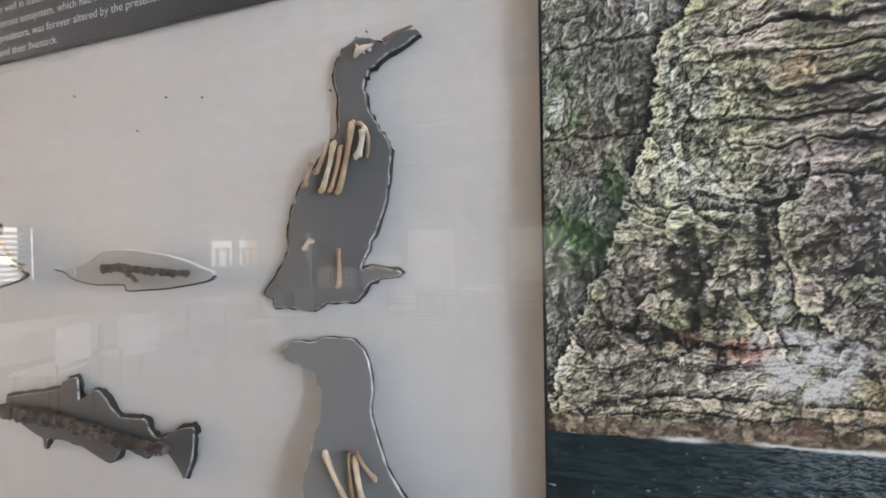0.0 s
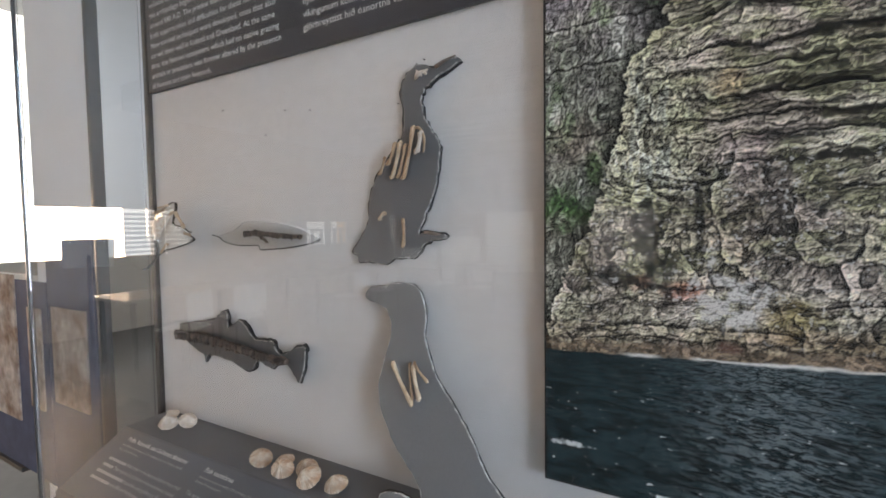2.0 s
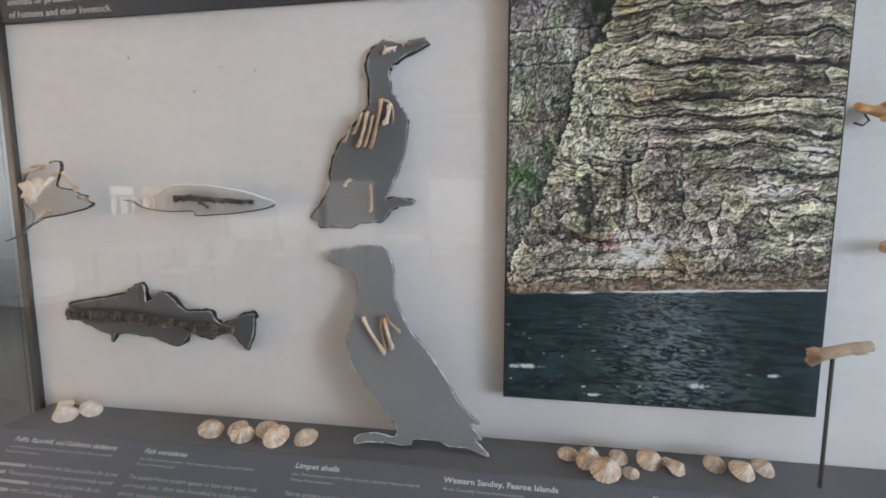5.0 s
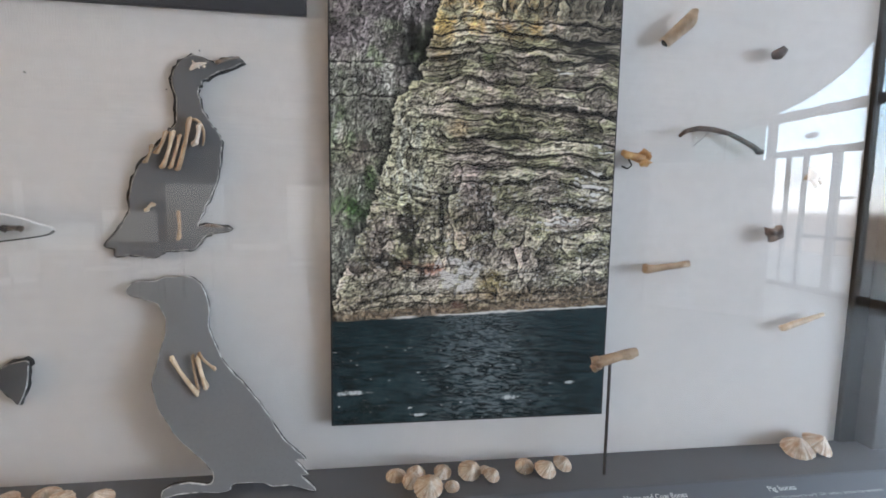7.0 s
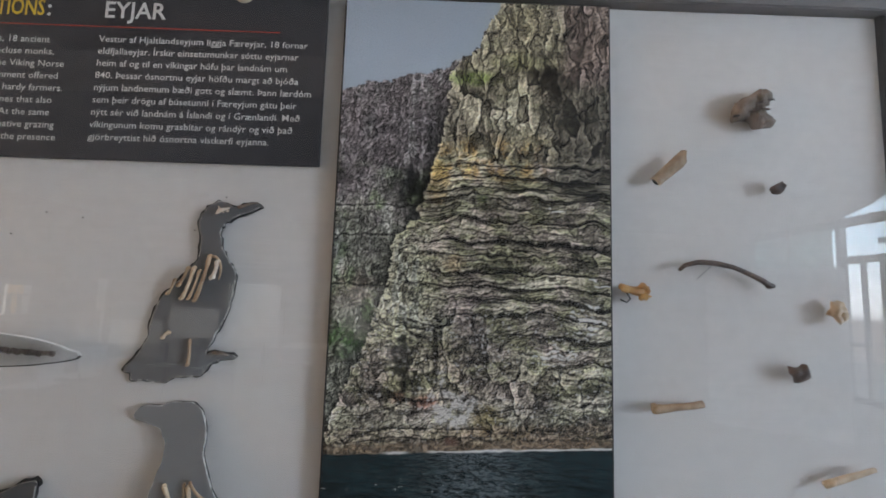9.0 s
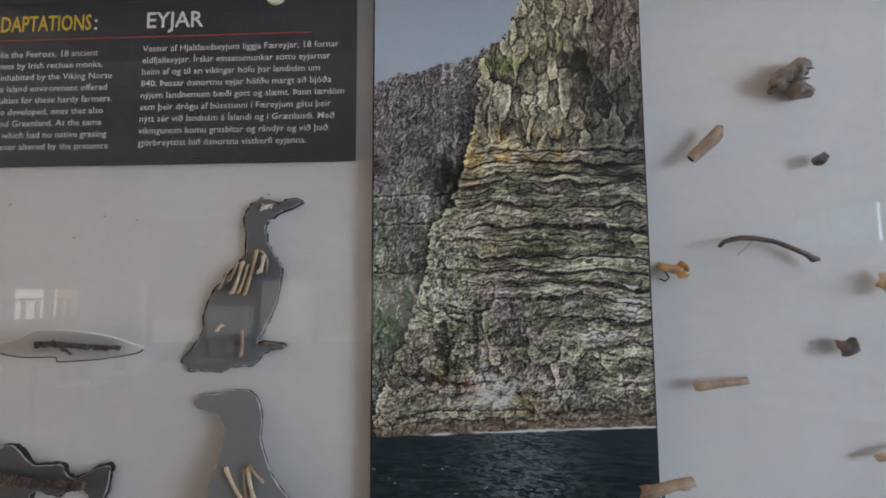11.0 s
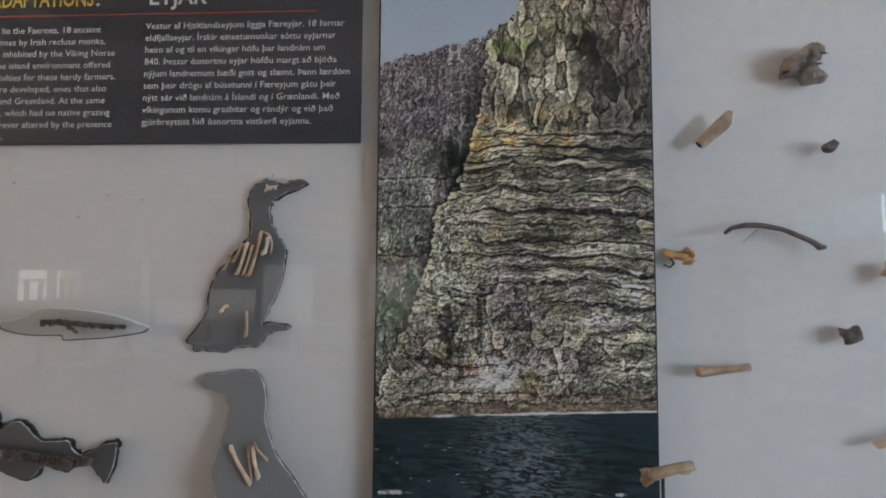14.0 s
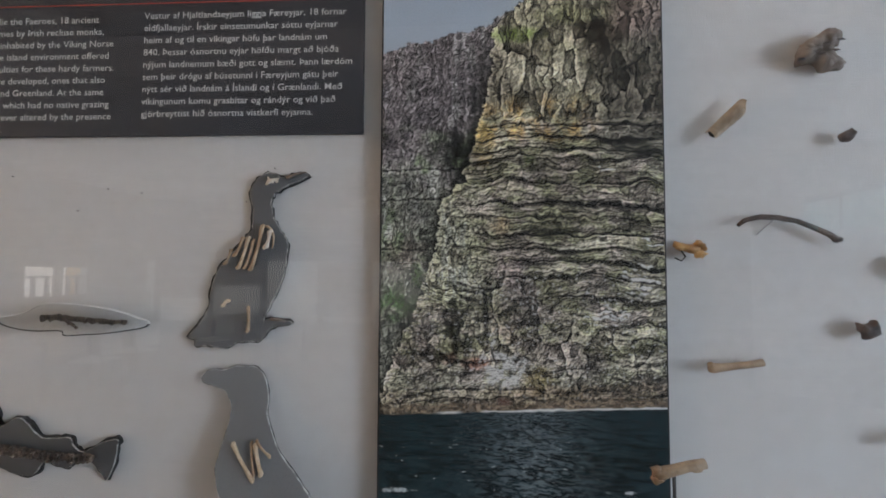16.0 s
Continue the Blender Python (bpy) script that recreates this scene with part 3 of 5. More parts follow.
    rock = mixc(rock, [0.075, 0.068, 0.058], smooth01(u - 0.25 * (0.75 - v) - 0.06 * w2, 0.74, 0.82) * smooth01(v + 0.04 * w2, 0.60, 0.66) * smooth01(0.90 - v, 0, 0.05) * 0.8)
    rock = mixc(rock, [0.17, 0.135, 0.125], smooth01(u, 0.80, 0.86) * smooth01(v, 0.83, 0.87) * 0.85)
    rock = mixc(rock, [0.36, 0.33, 0.22], blob(u, v, 0.68, 0.95, 0.12, 0.05, w2 + 0.4) * 0.6)
    rock = mixc(rock, [0.30, 0.24, 0.25], blob(u, v, 0.45, 0.43, 0.10, 0.03, 1.5 * w2 + 0.5) * 0.6)
    rock = mixc(rock, [0.36, 0.30, 0.23], blob(u, v, 0.44, 0.345, 0.07, 0.05, 1.5 * w2 + 0.45) * 0.6)
    rock = mixc(rock, [0.35, 0.34, 0.30], foot * 0.6)
    rock = mixc(rock, [0.27, 0.125, 0.09], blob(u, v, 0.345, 0.272, 0.06, 0.014, w2 + 0.3) * 0.85)
    rock = mixc(rock, [0.12, 0.05, 0.04], blob(u, v, 0.245, 0.280, 0.035, 0.015, 1.5 * w2 + 0.4) * 0.7)
    for hu, hv, ru, rv, deep in ((0.80, 0.548, 0.26, 0.008, 0.8), (0.66, 0.500, 0.30, 0.005, 0.6), (0.92, 0.505, 0.10, 0.012, 0.6), (0.58, 0.385, 0.14, 0.035, 0.5), (0.83, 0.385, 0.14, 0.022, 0.55), (0.92, 0.455, 0.08, 0.03, 0.45), (0.93, 0.30, 0.12, 0.014, 0.6), (0.62, 0.222, 0.14, 0.008, 0.6), (0.27, 0.335, 0.045, 0.045, 0.85), (0.375, 0.37, 0.012, 0.07, 0.85), (0.31, 0.29, 0.016, 0.06, 0.8), (0.26, 0.25, 0.012, 0.03, 0.6), (0.20, 0.285, 0.06, 0.012, 0.55), (0.42, 0.545, 0.05, 0.018, 0.6), (0.95, 0.62, 0.05, 0.05, 0.5), (0.62, 0.755, 0.05, 0.012, 0.5), (0.66, 0.865, 0.14, 0.010, 0.6), (0.80, 0.84, 0.07, 0.03, 0.6), (0.50, 0.672, 0.12, 0.005, 0.5)):
        rock = rock * (1 - deep * np.clip(blob(u, v, hu, hv, ru, rv, 2.0 * w2 + 0.4 + 0.7 * w3) * 1.4, 0, 1))[..., None]
    rock = mixc(rock, [0.13, 0.105, 0.04], blob(u, v, 0.56, 0.248, 0.075, 0.028, w2 + 0.35) * 0.8)
    col3 = back * (1 - front[..., None]) + rock * front[..., None]
    col3 = col3 * (0.82 + 0.36 * (front * (strat * ft2 + (1 - strat) * ct3) + (1 - front) * tt3))[..., None]
    light = light / light[v > shore].mean()
    light = np.clip(light, 0, None) ** 1.28
    light = light / light[v > shore].mean()
    light = light * 1.25 / (1 + 0.25 * light)
    col3 = np.clip(col3 * 0.93 * (0.02 + 0.98 * light[..., None]), 0.003, 1)
    # droppings, birds and surf
    white = np.maximum.reduce([blob(u, v, 0.435, 0.262, 0.085, 0.036, 1.6 * w2 + 0.30), blob(u, v, 0.40, 0.315, 0.022, 0.03, 2 * w2 + 0.45)])
    dashes = np.maximum.reduce([blob(u, v, 0.78, 0.352, 0.09, 0.022, 2.6 * w2 + 0.5), blob(u, v, 0.92, 0.425, 0.085, 0.03, 2.6 * w2 + 0.45), blob(u, v, 0.93, 0.478, 0.05, 0.010, 3 * w2 + 0.5), blob(u, v, 0.82, 0.612, 0.05, 0.008, 3 * w2 + 0.5)])
    col3 = mixc(col3, [0.60, 0.60, 0.60], smooth01(white, 0.05, 0.5) * smooth01(cloud(X * 0.6 + w2, Z * 0.8, 163, 5, 0.7), 0.40, 0.54) * np.clip(0.3 + 0.7 * light, 0.2, 0.95))
    col3 = mixc(col3, [0.66, 0.67, 0.67], smooth01(dashes, 0.05, 0.4) * smooth01(f2, 0.35, 0.55) * (1 - smooth01(f2, 0.85, 1.0)) * smooth01(cloud(X * 0.5, Z * 0.9, 165, 4, 0.6), 0.40, 0.50) * 0.9)
    col3 = mixc(col3, [0.55, 0.55, 0.54], smooth01(cloud(X * 1.6, Z * 2.2, 169, 3, 0.6), 0.70, 0.76) * front * smooth01(0.46 - v, 0, 0.05) * 0.7)
    toe = smooth01(shore + 0.020 - v + 0.010 * w2, 0, 0.008)
    brown = smooth01(shore + 0.048 - v + 0.022 * w2, 0, 0.012) * (0.5 + 0.5 * smooth01(u, 0.3, 0.5))
    col3 = col3 * (1 - brown * 0.55)[..., None] + np.array([0.17, 0.12, 0.075]) * (brown * 0.55 * light)[..., None]
    _, re, rt = facets(wx * 1.2, wz * 2.4, 241)
    col3 = col3 * (1 - 0.8 * toe)[..., None] + np.array([0.24, 0.18, 0.125]) * (0.8 * toe * (0.2 + 1.3 * rt ** 1.5) * (0.25 + 0.75 * smooth01(re, 0, 0.2)))[..., None]
    col3 = mixc(col3, [0.11, 0.055, 0.045], blob(u, v, 0.44, 0.208, 0.03, 0.008, w2 + 0.4) * 0.8)
    # sea, its waves longer and taller towards the viewer
    sea = v < shore
    depth = np.clip((shore - v) / 0.2, 0, 1)
    zp = 26 * np.log(0.12 + depth)
    xp = X / (0.35 + 0.65 * depth)
    chop = cloud(xp * 0.28 + 1.5 * w2, zp * 0.9 + 1.2 * w1, 111, 5, 0.6)
    ripples = cloud(xp * 0.7 + w2, zp * 2.2 + 1.2 * w2, 113, 5, 0.65)
    water = np.broadcast_to(np.array([0.011, 0.024, 0.029]), shape) * (0.25 + 1.1 * smooth01(chop, 0.34, 0.68) + 1.6 * np.clip(ripples - 0.42, 0, 1))[..., None]
    sheen = np.exp(-((u - 0.52 - 0.05 * depth) / 0.17) ** 2) * smooth01(ripples + 0.4 * chop, 0.62, 0.84)
    water = mixc(water, [0.14, 0.165, 0.175], sheen * 0.95)
    fleck = smooth01(cloud(xp * 0.6, zp * 1.6, 131, 3, 0.5), 0.82, 0.86) * smooth01(0.9 - u, 0, 0.3) * smooth01(depth, 0.05, 0.3) + 0.6 * smooth01(cloud(X * 2.5, Z * 7.0, 137, 2, 0.5), 0.87, 0.92) * smooth01(0.6 - u, 0, 0.3) * smooth01(0.6 - depth, 0, 0.4)
    streak = blob(u, v, 0.06, 0.055, 0.06, 0.0045, 1.8 * w3 + 0.35) + blob(u, v, 0.64, 0.037, 0.035, 0.004, 1.8 * w3 + 0.35) + blob(u, v, 0.87, 0.062, 0.022, 0.003, 1.8 * w3 + 0.35) + blob(u, v, 0.30, 0.012, 0.035, 0.003, 1.8 * w3 + 0.4)
    water = mixc(water, [0.62, 0.64, 0.64], np.clip(fleck + streak, 0, 1) * 0.85)
    col3 = np.where(sea[..., None], water, col3)
    surf = np.clip(1 - np.abs(v - shore - 0.001) / (0.0012 + 0.0028 * lattice_noise(X * 0.5, X * 0 + 1, 7)), 0, 1) * smooth01(lattice_noise(X * 0.2, X * 0 + 4, 9) + 0.5 * smooth01(u, 0.2, 0.5) - 0.3 * smooth01(u, 0.75, 0.95), 0.4, 0.75)
    col3 = mixc(col3, [0.66, 0.68, 0.68], np.clip(surf * 1.3, 0, 1) * 0.9)
    heaven = np.broadcast_to(np.array([0.37, 0.43, 0.50]), shape) * (1.0 - 0.12 * smooth01(v, 0.85, 1.0) + 0.05 * w1)[..., None]
    above = smooth01(v - skyline, -0.001, 0.003)
    above = above * (1 - smooth01(u, 0.60, 0.61))
    return heaven * above[..., None] + col3 * np.where(sea[..., None], 1.0, np.array([1.045, 1.0, 0.965])) * (1 - above[..., None])


photo = empty("photograph", "tall mounted photograph of a layered sea cliff above dark water", "photograph")
part("mount", box(0, PW, 0.0015, WALL_Y - 0.001, PZ, PZ + PH, 0.001), CUT_BACK, photo, "thick black mount")
NU, NV = 600, 1222
gu, gv = np.meshgrid(np.linspace(0, 1, NU), np.linspace(0, 1, NV))
picture = np.clip(sea_cliff_picture(gu, gv), 0.004, 0.9)
RIM = 0.004
co = np.stack([RIM + gu * (PW - 2 * RIM), np.zeros_like(gu), PZ + RIM + gv * (PH - 2 * RIM)], -1).reshape(-1, 3)
me = bpy.data.meshes.new("print")
idx = np.arange(NU * NV).reshape(NV, NU)
quads = np.stack([idx[:-1, :-1], idx[:-1, 1:], idx[1:, 1:], idx[1:, :-1]], -1).reshape(-1, 4)
me.vertices.add(len(co))
me.vertices.foreach_set("co", co.astype(np.float32).ravel())
me.loops.add(quads.size)
me.loops.foreach_set("vertex_index", quads.astype(np.int32).ravel())
me.polygons.add(len(quads))
me.polygons.foreach_set("loop_start", np.arange(0, quads.size, 4, dtype=np.int32))
me.update()
layer = me.color_attributes.new("ink", "FLOAT_COLOR", "POINT")
layer.data.foreach_set("color", np.concatenate([picture.reshape(-1, 3), np.ones((NU * NV, 1))], 1).astype(np.float32).ravel())
INK = bpy.data.materials.new("printed_ink")
INK.use_nodes = True
nt = INK.node_tree
at = nt.nodes.new("ShaderNodeAttribute")
at.attribute_name = "ink"
grain = nt.nodes.new("ShaderNodeTexNoise")
grain.inputs["Scale"].default_value, grain.inputs["Detail"].default_value = 420, 3
tc = nt.nodes.new("ShaderNodeTexCoord")
nt.links.new(tc.outputs["Object"], grain.inputs["Vector"])
mr = nt.nodes.new("ShaderNodeMapRange")
mr.inputs[1].default_value, mr.inputs[2].default_value, mr.inputs[3].default_value, mr.inputs[4].default_value = 0.25, 0.75, 0.72, 1.28
nt.links.new(grain.outputs[0], mr.inputs[0])
hs = nt.nodes.new("ShaderNodeHueSaturation")
nt.links.new(at.outputs["Color"], hs.inputs["Color"])
nt.links.new(mr.outputs[0], hs.inputs["Value"])
nt.links.new(hs.outputs[0], nt.nodes["Principled BSDF"].inputs["Base Color"])
nt.nodes["Principled BSDF"].inputs["Roughness"].default_value = 0.5
nt.nodes["Principled BSDF"].inputs["Specular IOR Level"].default_value = 0.12
me.materials.append(INK)
ob = new("print", me)
ob.parent = photo
ob["label"] = "colour print of a layered cliff, sky and sea"

# ---- text panel ----
panel = empty("text_panel", "dark slate information panel with white bilingual text", "sign")
PY = 0.012
part("board", box(-1.178, -0.042, PY, WALL_Y - 0.003, 1.8485, 2.247, 0.0015), PANEL_DARK, panel)
SQUEEZE = 1.06
ICELANDIC = ["Vestur af Hjaltlandseyjum liggja Færeyjar, 18 fornar", "eldfjallaeyjar. Írskir einsetumunkar sóttu eyjarnar", "heim af og til en víkingar höfu þar landnám um", "840. Þessar ósnortnu eyjar höfðu margt að bjóða", "nýjum landnemum bæði gott og slæmt. Þann lærdóm", "sem þeir drógu af búsetunni í Færeyjum gátu þeir", "nýtt sér við landnám á Íslandi og í Grænlandi. Með", "víkingunum komu grasbítar og rándýr og við það", "gjörbreyttist hið ósnortna vistkerfi eyjanna."]
ENGLISH = ["nds lie the Faeroes, 18 ancient", "volcanic islands. Visited at times by Irish recluse monks,", "the archipelago began to be inhabited by the Viking Norse", "around 840 A.D. The pristine island environment offered", "both opportunities and difficulties for these hardy farmers.", "New survival techniques were developed, ones that also", "served them well in Iceland and Greenland. At the same", "time, the Faeroes ecosystem, which had no native grazing", "animals or predators, was forever altered by the presence", "of humans and their livestock."]
for i, line in enumerate(ICELANDIC):
    lettering("text_line", line, -0.550, 2.1185 - 0.0284 * i, 0.0150, WHITE_INK, panel, PY - 0.0006, bold=0.004, width=-SQUEEZE)
for i, line in enumerate(ENGLISH):
    lettering("text_line", line, -1.156 if i else -0.938, 2.1125 - 0.0282 * i, 0.0150, WHITE_INK, panel, PY - 0.0006, bold=0.004, width=-SQUEEZE)
lettering("heading", "EYJAR", -0.546, 2.177, 0.0385, WHITE_INK, panel, PY - 0.0006, width=0.137, bold=0.02)
lettering("heading", "ADAPTATIONS", -0.930, 2.177, 0.0385, YELLOW_INK, panel, PY - 0.0006, width=0.252, bold=0.02)
lettering("heading", ":", -0.674, 2.177, 0.0385, WHITE_INK, panel, PY - 0.0006, bold=0.02)
part("rule_line", box(-1.165, -0.146, PY - 0.0012, PY - 0.0004, 2.1535, 2.1557), RED_INK, panel, "thin red rule")
bm = bmesh.new()
bmesh.ops.create_cone(bm, cap_ends=True, segments=32, radius1=0.024, radius2=0.022, depth=0.008, matrix=pose(-0.233, PY - 0.0045, 2.247, 90, 0, 0))
tagged(mesh_object("round_disc", bm, CREAM), "small round cream disc at the top of the text panel", "disc")

# ---- cut-out animals ----
BIRD_TOP = [(-0.155, 1.756), (-0.191, 1.763), (-0.205, 1.749), (-0.224, 1.755), (-0.244, 1.764), (-0.268, 1.757), (-0.284, 1.74), (-0.291, 1.718), (-0.286, 1.684), (-0.286, 1.655), (-0.291, 1.63), (-0.301, 1.621), (-0.316, 1.601), (-0.34, 1.574), (-0.358, 1.55), (-0.371, 1.521), (-0.379, 1.49), (-0.379, 1.466), (-0.388, 1.448), (-0.401, 1.427), (-0.425, 1.398), (-0.406, 1.394), (-0.404, 1.379), (-0.37, 1.381)]
BIRD_TOP += [(-0.341, 1.375), (-0.319, 1.384), (-0.309, 1.391), (-0.268, 1.39), (-0.255, 1.4), (-0.242, 1.418), (-0.224, 1.424), (-0.191, 1.432), (-0.227, 1.443), (-0.255, 1.438), (-0.248, 1.455), (-0.232, 1.489), (-0.217, 1.521), (-0.208, 1.562), (-0.205, 1.602), (-0.212, 1.62), (-0.225, 1.64), (-0.236, 1.66), (-0.241, 1.683), (-0.244, 1.702), (-0.236, 1.714), (-0.221, 1.727), (-0.197, 1.738)]
BIRD_LOW = [(-0.39, 1.321), (-0.374, 1.335), (-0.335, 1.337), (-0.317, 1.345), (-0.276, 1.344), (-0.257, 1.334), (-0.246, 1.314), (-0.237, 1.283), (-0.237, 1.247), (-0.231, 1.228), (-0.215, 1.192), (-0.195, 1.16), (-0.163, 1.125), (-0.137, 1.093), (-0.114, 1.058), (-0.093, 1.025), (-0.064, 0.995), (-0.044, 0.976), (-0.065, 0.976), (-0.04, 0.949), (-0.053, 0.947), (-0.046, 0.937), (-0.025, 0.915), (-0.056, 0.923), (-0.078, 0.929), (-0.106, 0.929)]
BIRD_LOW += [(-0.127, 0.935), (-0.181, 0.937), (-0.195, 0.923), (-0.245, 0.926), (-0.284, 0.924), (-0.314, 0.916), (-0.312, 0.933), (-0.294, 0.942), (-0.265, 0.945), (-0.24, 0.94), (-0.224, 0.941), (-0.22, 0.953), (-0.228, 0.97), (-0.254, 0.996), (-0.284, 1.025), (-0.306, 1.054), (-0.327, 1.09), (-0.336, 1.12), (-0.338, 1.145), (-0.329, 1.182), (-0.32, 1.219), (-0.317, 1.257), (-0.323, 1.271), (-0.333, 1.289), (-0.366, 1.302), (-0.387, 1.308)]
COD = [(-1.067, 1.172), (-1.063, 1.179), (-0.998, 1.193), (-0.914, 1.207), (-0.893, 1.224), (-0.875, 1.231), (-0.857, 1.233), (-0.856, 1.198), (-0.846, 1.194), (-0.819, 1.212), (-0.801, 1.216), (-0.783, 1.203), (-0.763, 1.184), (-0.743, 1.173), (-0.71, 1.175), (-0.685, 1.176), (-0.677, 1.16), (-0.659, 1.147), (-0.64, 1.151), (-0.612, 1.166), (-0.578, 1.175), (-0.575, 1.16), (-0.580, 1.126), (-0.596, 1.089), (-0.606, 1.101), (-0.628, 1.124), (-0.646, 1.13), (-0.668, 1.125), (-0.685, 1.113), (-0.711, 1.118), (-0.742, 1.122), (-0.755, 1.105), (-0.77, 1.094), (-0.797, 1.095), (-0.835, 1.106), (-0.872, 1.114), (-0.916, 1.115), (-0.946, 1.111), (-0.956, 1.09), (-0.96, 1.113), (-0.998, 1.123), (-1.034, 1.139), (-1.056, 1.146)]
SALMON = [(-0.871, 1.44), (-0.836, 1.44), (-0.78, 1.451), (-0.748, 1.468), (-0.71, 1.472), (-0.656, 1.469), (-0.591, 1.46), (-0.545, 1.449), (-0.524, 1.441), (-0.504, 1.436), (-0.501, 1.428), (-0.514, 1.422), (-0.547, 1.416), (-0.6, 1.409), (-0.647, 1.406), (-0.688, 1.404), (-0.698, 1.414), (-0.755, 1.413), (-0.796, 1.417), (-0.83, 1.425), (-0.843, 1.434)]
FLYER = [(-1.205, 1.338), (-1.165, 1.349), (-1.135, 1.372), (-1.084, 1.396), (-1.030, 1.404), (-0.966, 1.418), (-0.950, 1.430), (-0.975, 1.440), (-0.962, 1.447), (-0.985, 1.452), (-1.003, 1.462), (-1.044, 1.470), (-1.034, 1.495), (-1.026, 1.512), (-1.029, 1.527), (-1.050, 1.528), (-1.085, 1.515), (-1.125, 1.500), (-1.140, 1.470), (-1.140, 1.430), (-1.118, 1.400), (-1.150, 1.362)]
tagged(cutout("bird_cutout", BIRD_TOP, 0.006, CUT_FACE, CUT_EDGE, 0.0017, 1, (-0.3, 0.012, 1.38), margin=0.0034, rim=0.0016, inset=0.0018, shadow_shift=0.0036), "dark grey hand-cut standing seabird silhouette on the linen wall", "silhouette", "animal silhouettes")
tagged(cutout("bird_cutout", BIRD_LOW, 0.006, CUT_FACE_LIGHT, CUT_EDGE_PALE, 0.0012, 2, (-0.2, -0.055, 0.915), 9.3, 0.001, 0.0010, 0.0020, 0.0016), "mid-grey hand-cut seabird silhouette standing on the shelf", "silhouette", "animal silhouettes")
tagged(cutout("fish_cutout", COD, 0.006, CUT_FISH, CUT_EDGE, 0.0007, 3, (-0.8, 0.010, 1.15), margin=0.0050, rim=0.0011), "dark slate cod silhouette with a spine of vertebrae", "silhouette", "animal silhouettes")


def acrylic_cutout(name, points, base, rim=None):
    """A clear plate, 5 mm thick; its rim is by default coloured white as lit, its lower edge black as shaded."""
    pts = [Vector((p[0] - base[0], p[1] - base[2])) for p in rounded(points, 4)]
    thing = empty(name, "", "", pose(*base))
    bm = bmesh.new()
    f = [bm.verts.new((p.x, 0, p.y)) for p in pts]
    g = [bm.verts.new((p.x, 0.005, p.y)) for p in pts]
    bm.faces.new(f)
    bm.faces.new(g[::-1])
    for i in range(len(pts)):
        bm.faces.new((f[i], f[(i + 1) % len(pts)], g[(i + 1) % len(pts)], g[i]))
    part("plate", bm, ACRYLIC, thing, "clear acrylic plate")
    bm = bmesh.new()
    n = len(pts)
    for i in range(n):
        a, b = pts[i], pts[(i + 1) % n]
        t = (b - a).normalized()
        o = Vector((-t.y, t.x)) * (0.0026 if t.x < -0.2 else 0.0016)
        q = [(a, -0.0006), (b, -0.0006), (b + o, 0.001), (a + o, 0.001), (a + o, 0.006), (b + o, 0.006)]
        v = [bm.verts.new((p.x, d, p.y)) for p, d in q]
        for quad in ((0, 1, 2, 3), (3, 2, 5, 4)):
            fc = bm.faces.new([v[k] for k in quad])
            # Light put into colour: upper and upright sides lit, lower sides in shadow.
            fc.material_index = 0 if (o.y > 0 or abs(t.x) < 0.3) else 1
    part("rim", bm, rim or [OFFWHITE, CUT_BACK], thing, "plate edge with colour slots for its lit top and shaded bottom")
    return thing


tagged(acrylic_cutout("salmon_plate", SALMON, (-0.7, -0.012, 1.43)), "clear acrylic salmon-shaped plate held off the wall", "silhouette", "animal silhouettes")
tagged(acrylic_cutout("bird_plate", FLYER, (-1.05, -0.012, 1.43), [ACRYLIC, ACRYLIC]), "clear acrylic small flying bird plate with bones", "silhouette", "animal silhouettes")
flyer = bpy.data.objects["bird_plate"]
for path in ([(-1.029, 1.527), (-1.026, 1.512), (-1.034, 1.495), (-1.044, 1.470)], [(-1.205, 1.338), (-1.165, 1.349), (-1.135, 1.372), (-1.084, 1.396), (-1.030, 1.404), (-0.966, 1.418), (-0.950, 1.430)]):
    bm = tube([(x + 1.05, -0.001, z - 1.43) for x, z in path], [0.0012] + [0.0021] * (len(path) - 2) + [0.0012], 8)
    part("plate_edge", bm, CUT_BACK, flyer, "dark line of the clear plate's edge", smooth=True)


# ---- bones ----
def long_bone(a, b, r, mat, seed, name="bone", knob=1.7, bend=0.0, label="thin tan bird bone glued on a silhouette", group="bird bones"):
    """A long bone from a to b with swollen ends."""
    a, b = Vector(a), Vector(b)
    side = (b - a).cross(Vector((0, 1, 0))).normalized()
    path, radii = [], []
    for i in range(9):
        t = i / 8
        path.append(a.lerp(b, t) + side * bend * math.sin(math.pi * t))
        k = max(math.exp(-(t / 0.13) ** 2), math.exp(-((1 - t) / 0.15) ** 2))
        radii.append(r * (1 + (knob - 1) * k) * (0.75 if i in (0, 8) else 1))
    bm = tube(path, radii, 10, wobble=0.1, seed=seed)
    d = (b - a).normalized()
    lump(a + side * r * 0.5, (r * 1.2, r * 1.1, r * 1.3), seed + 1, 0.3, bm, 2)
    lump(b - side * r * 0.6, (r * 1.2, r * 1.1, r * 1.2), seed + 2, 0.3, bm, 2)
    ob = mesh_object(name, bm, mat, smooth=True)
    return tagged(ob, label, "bone", group)


fy = 0.008
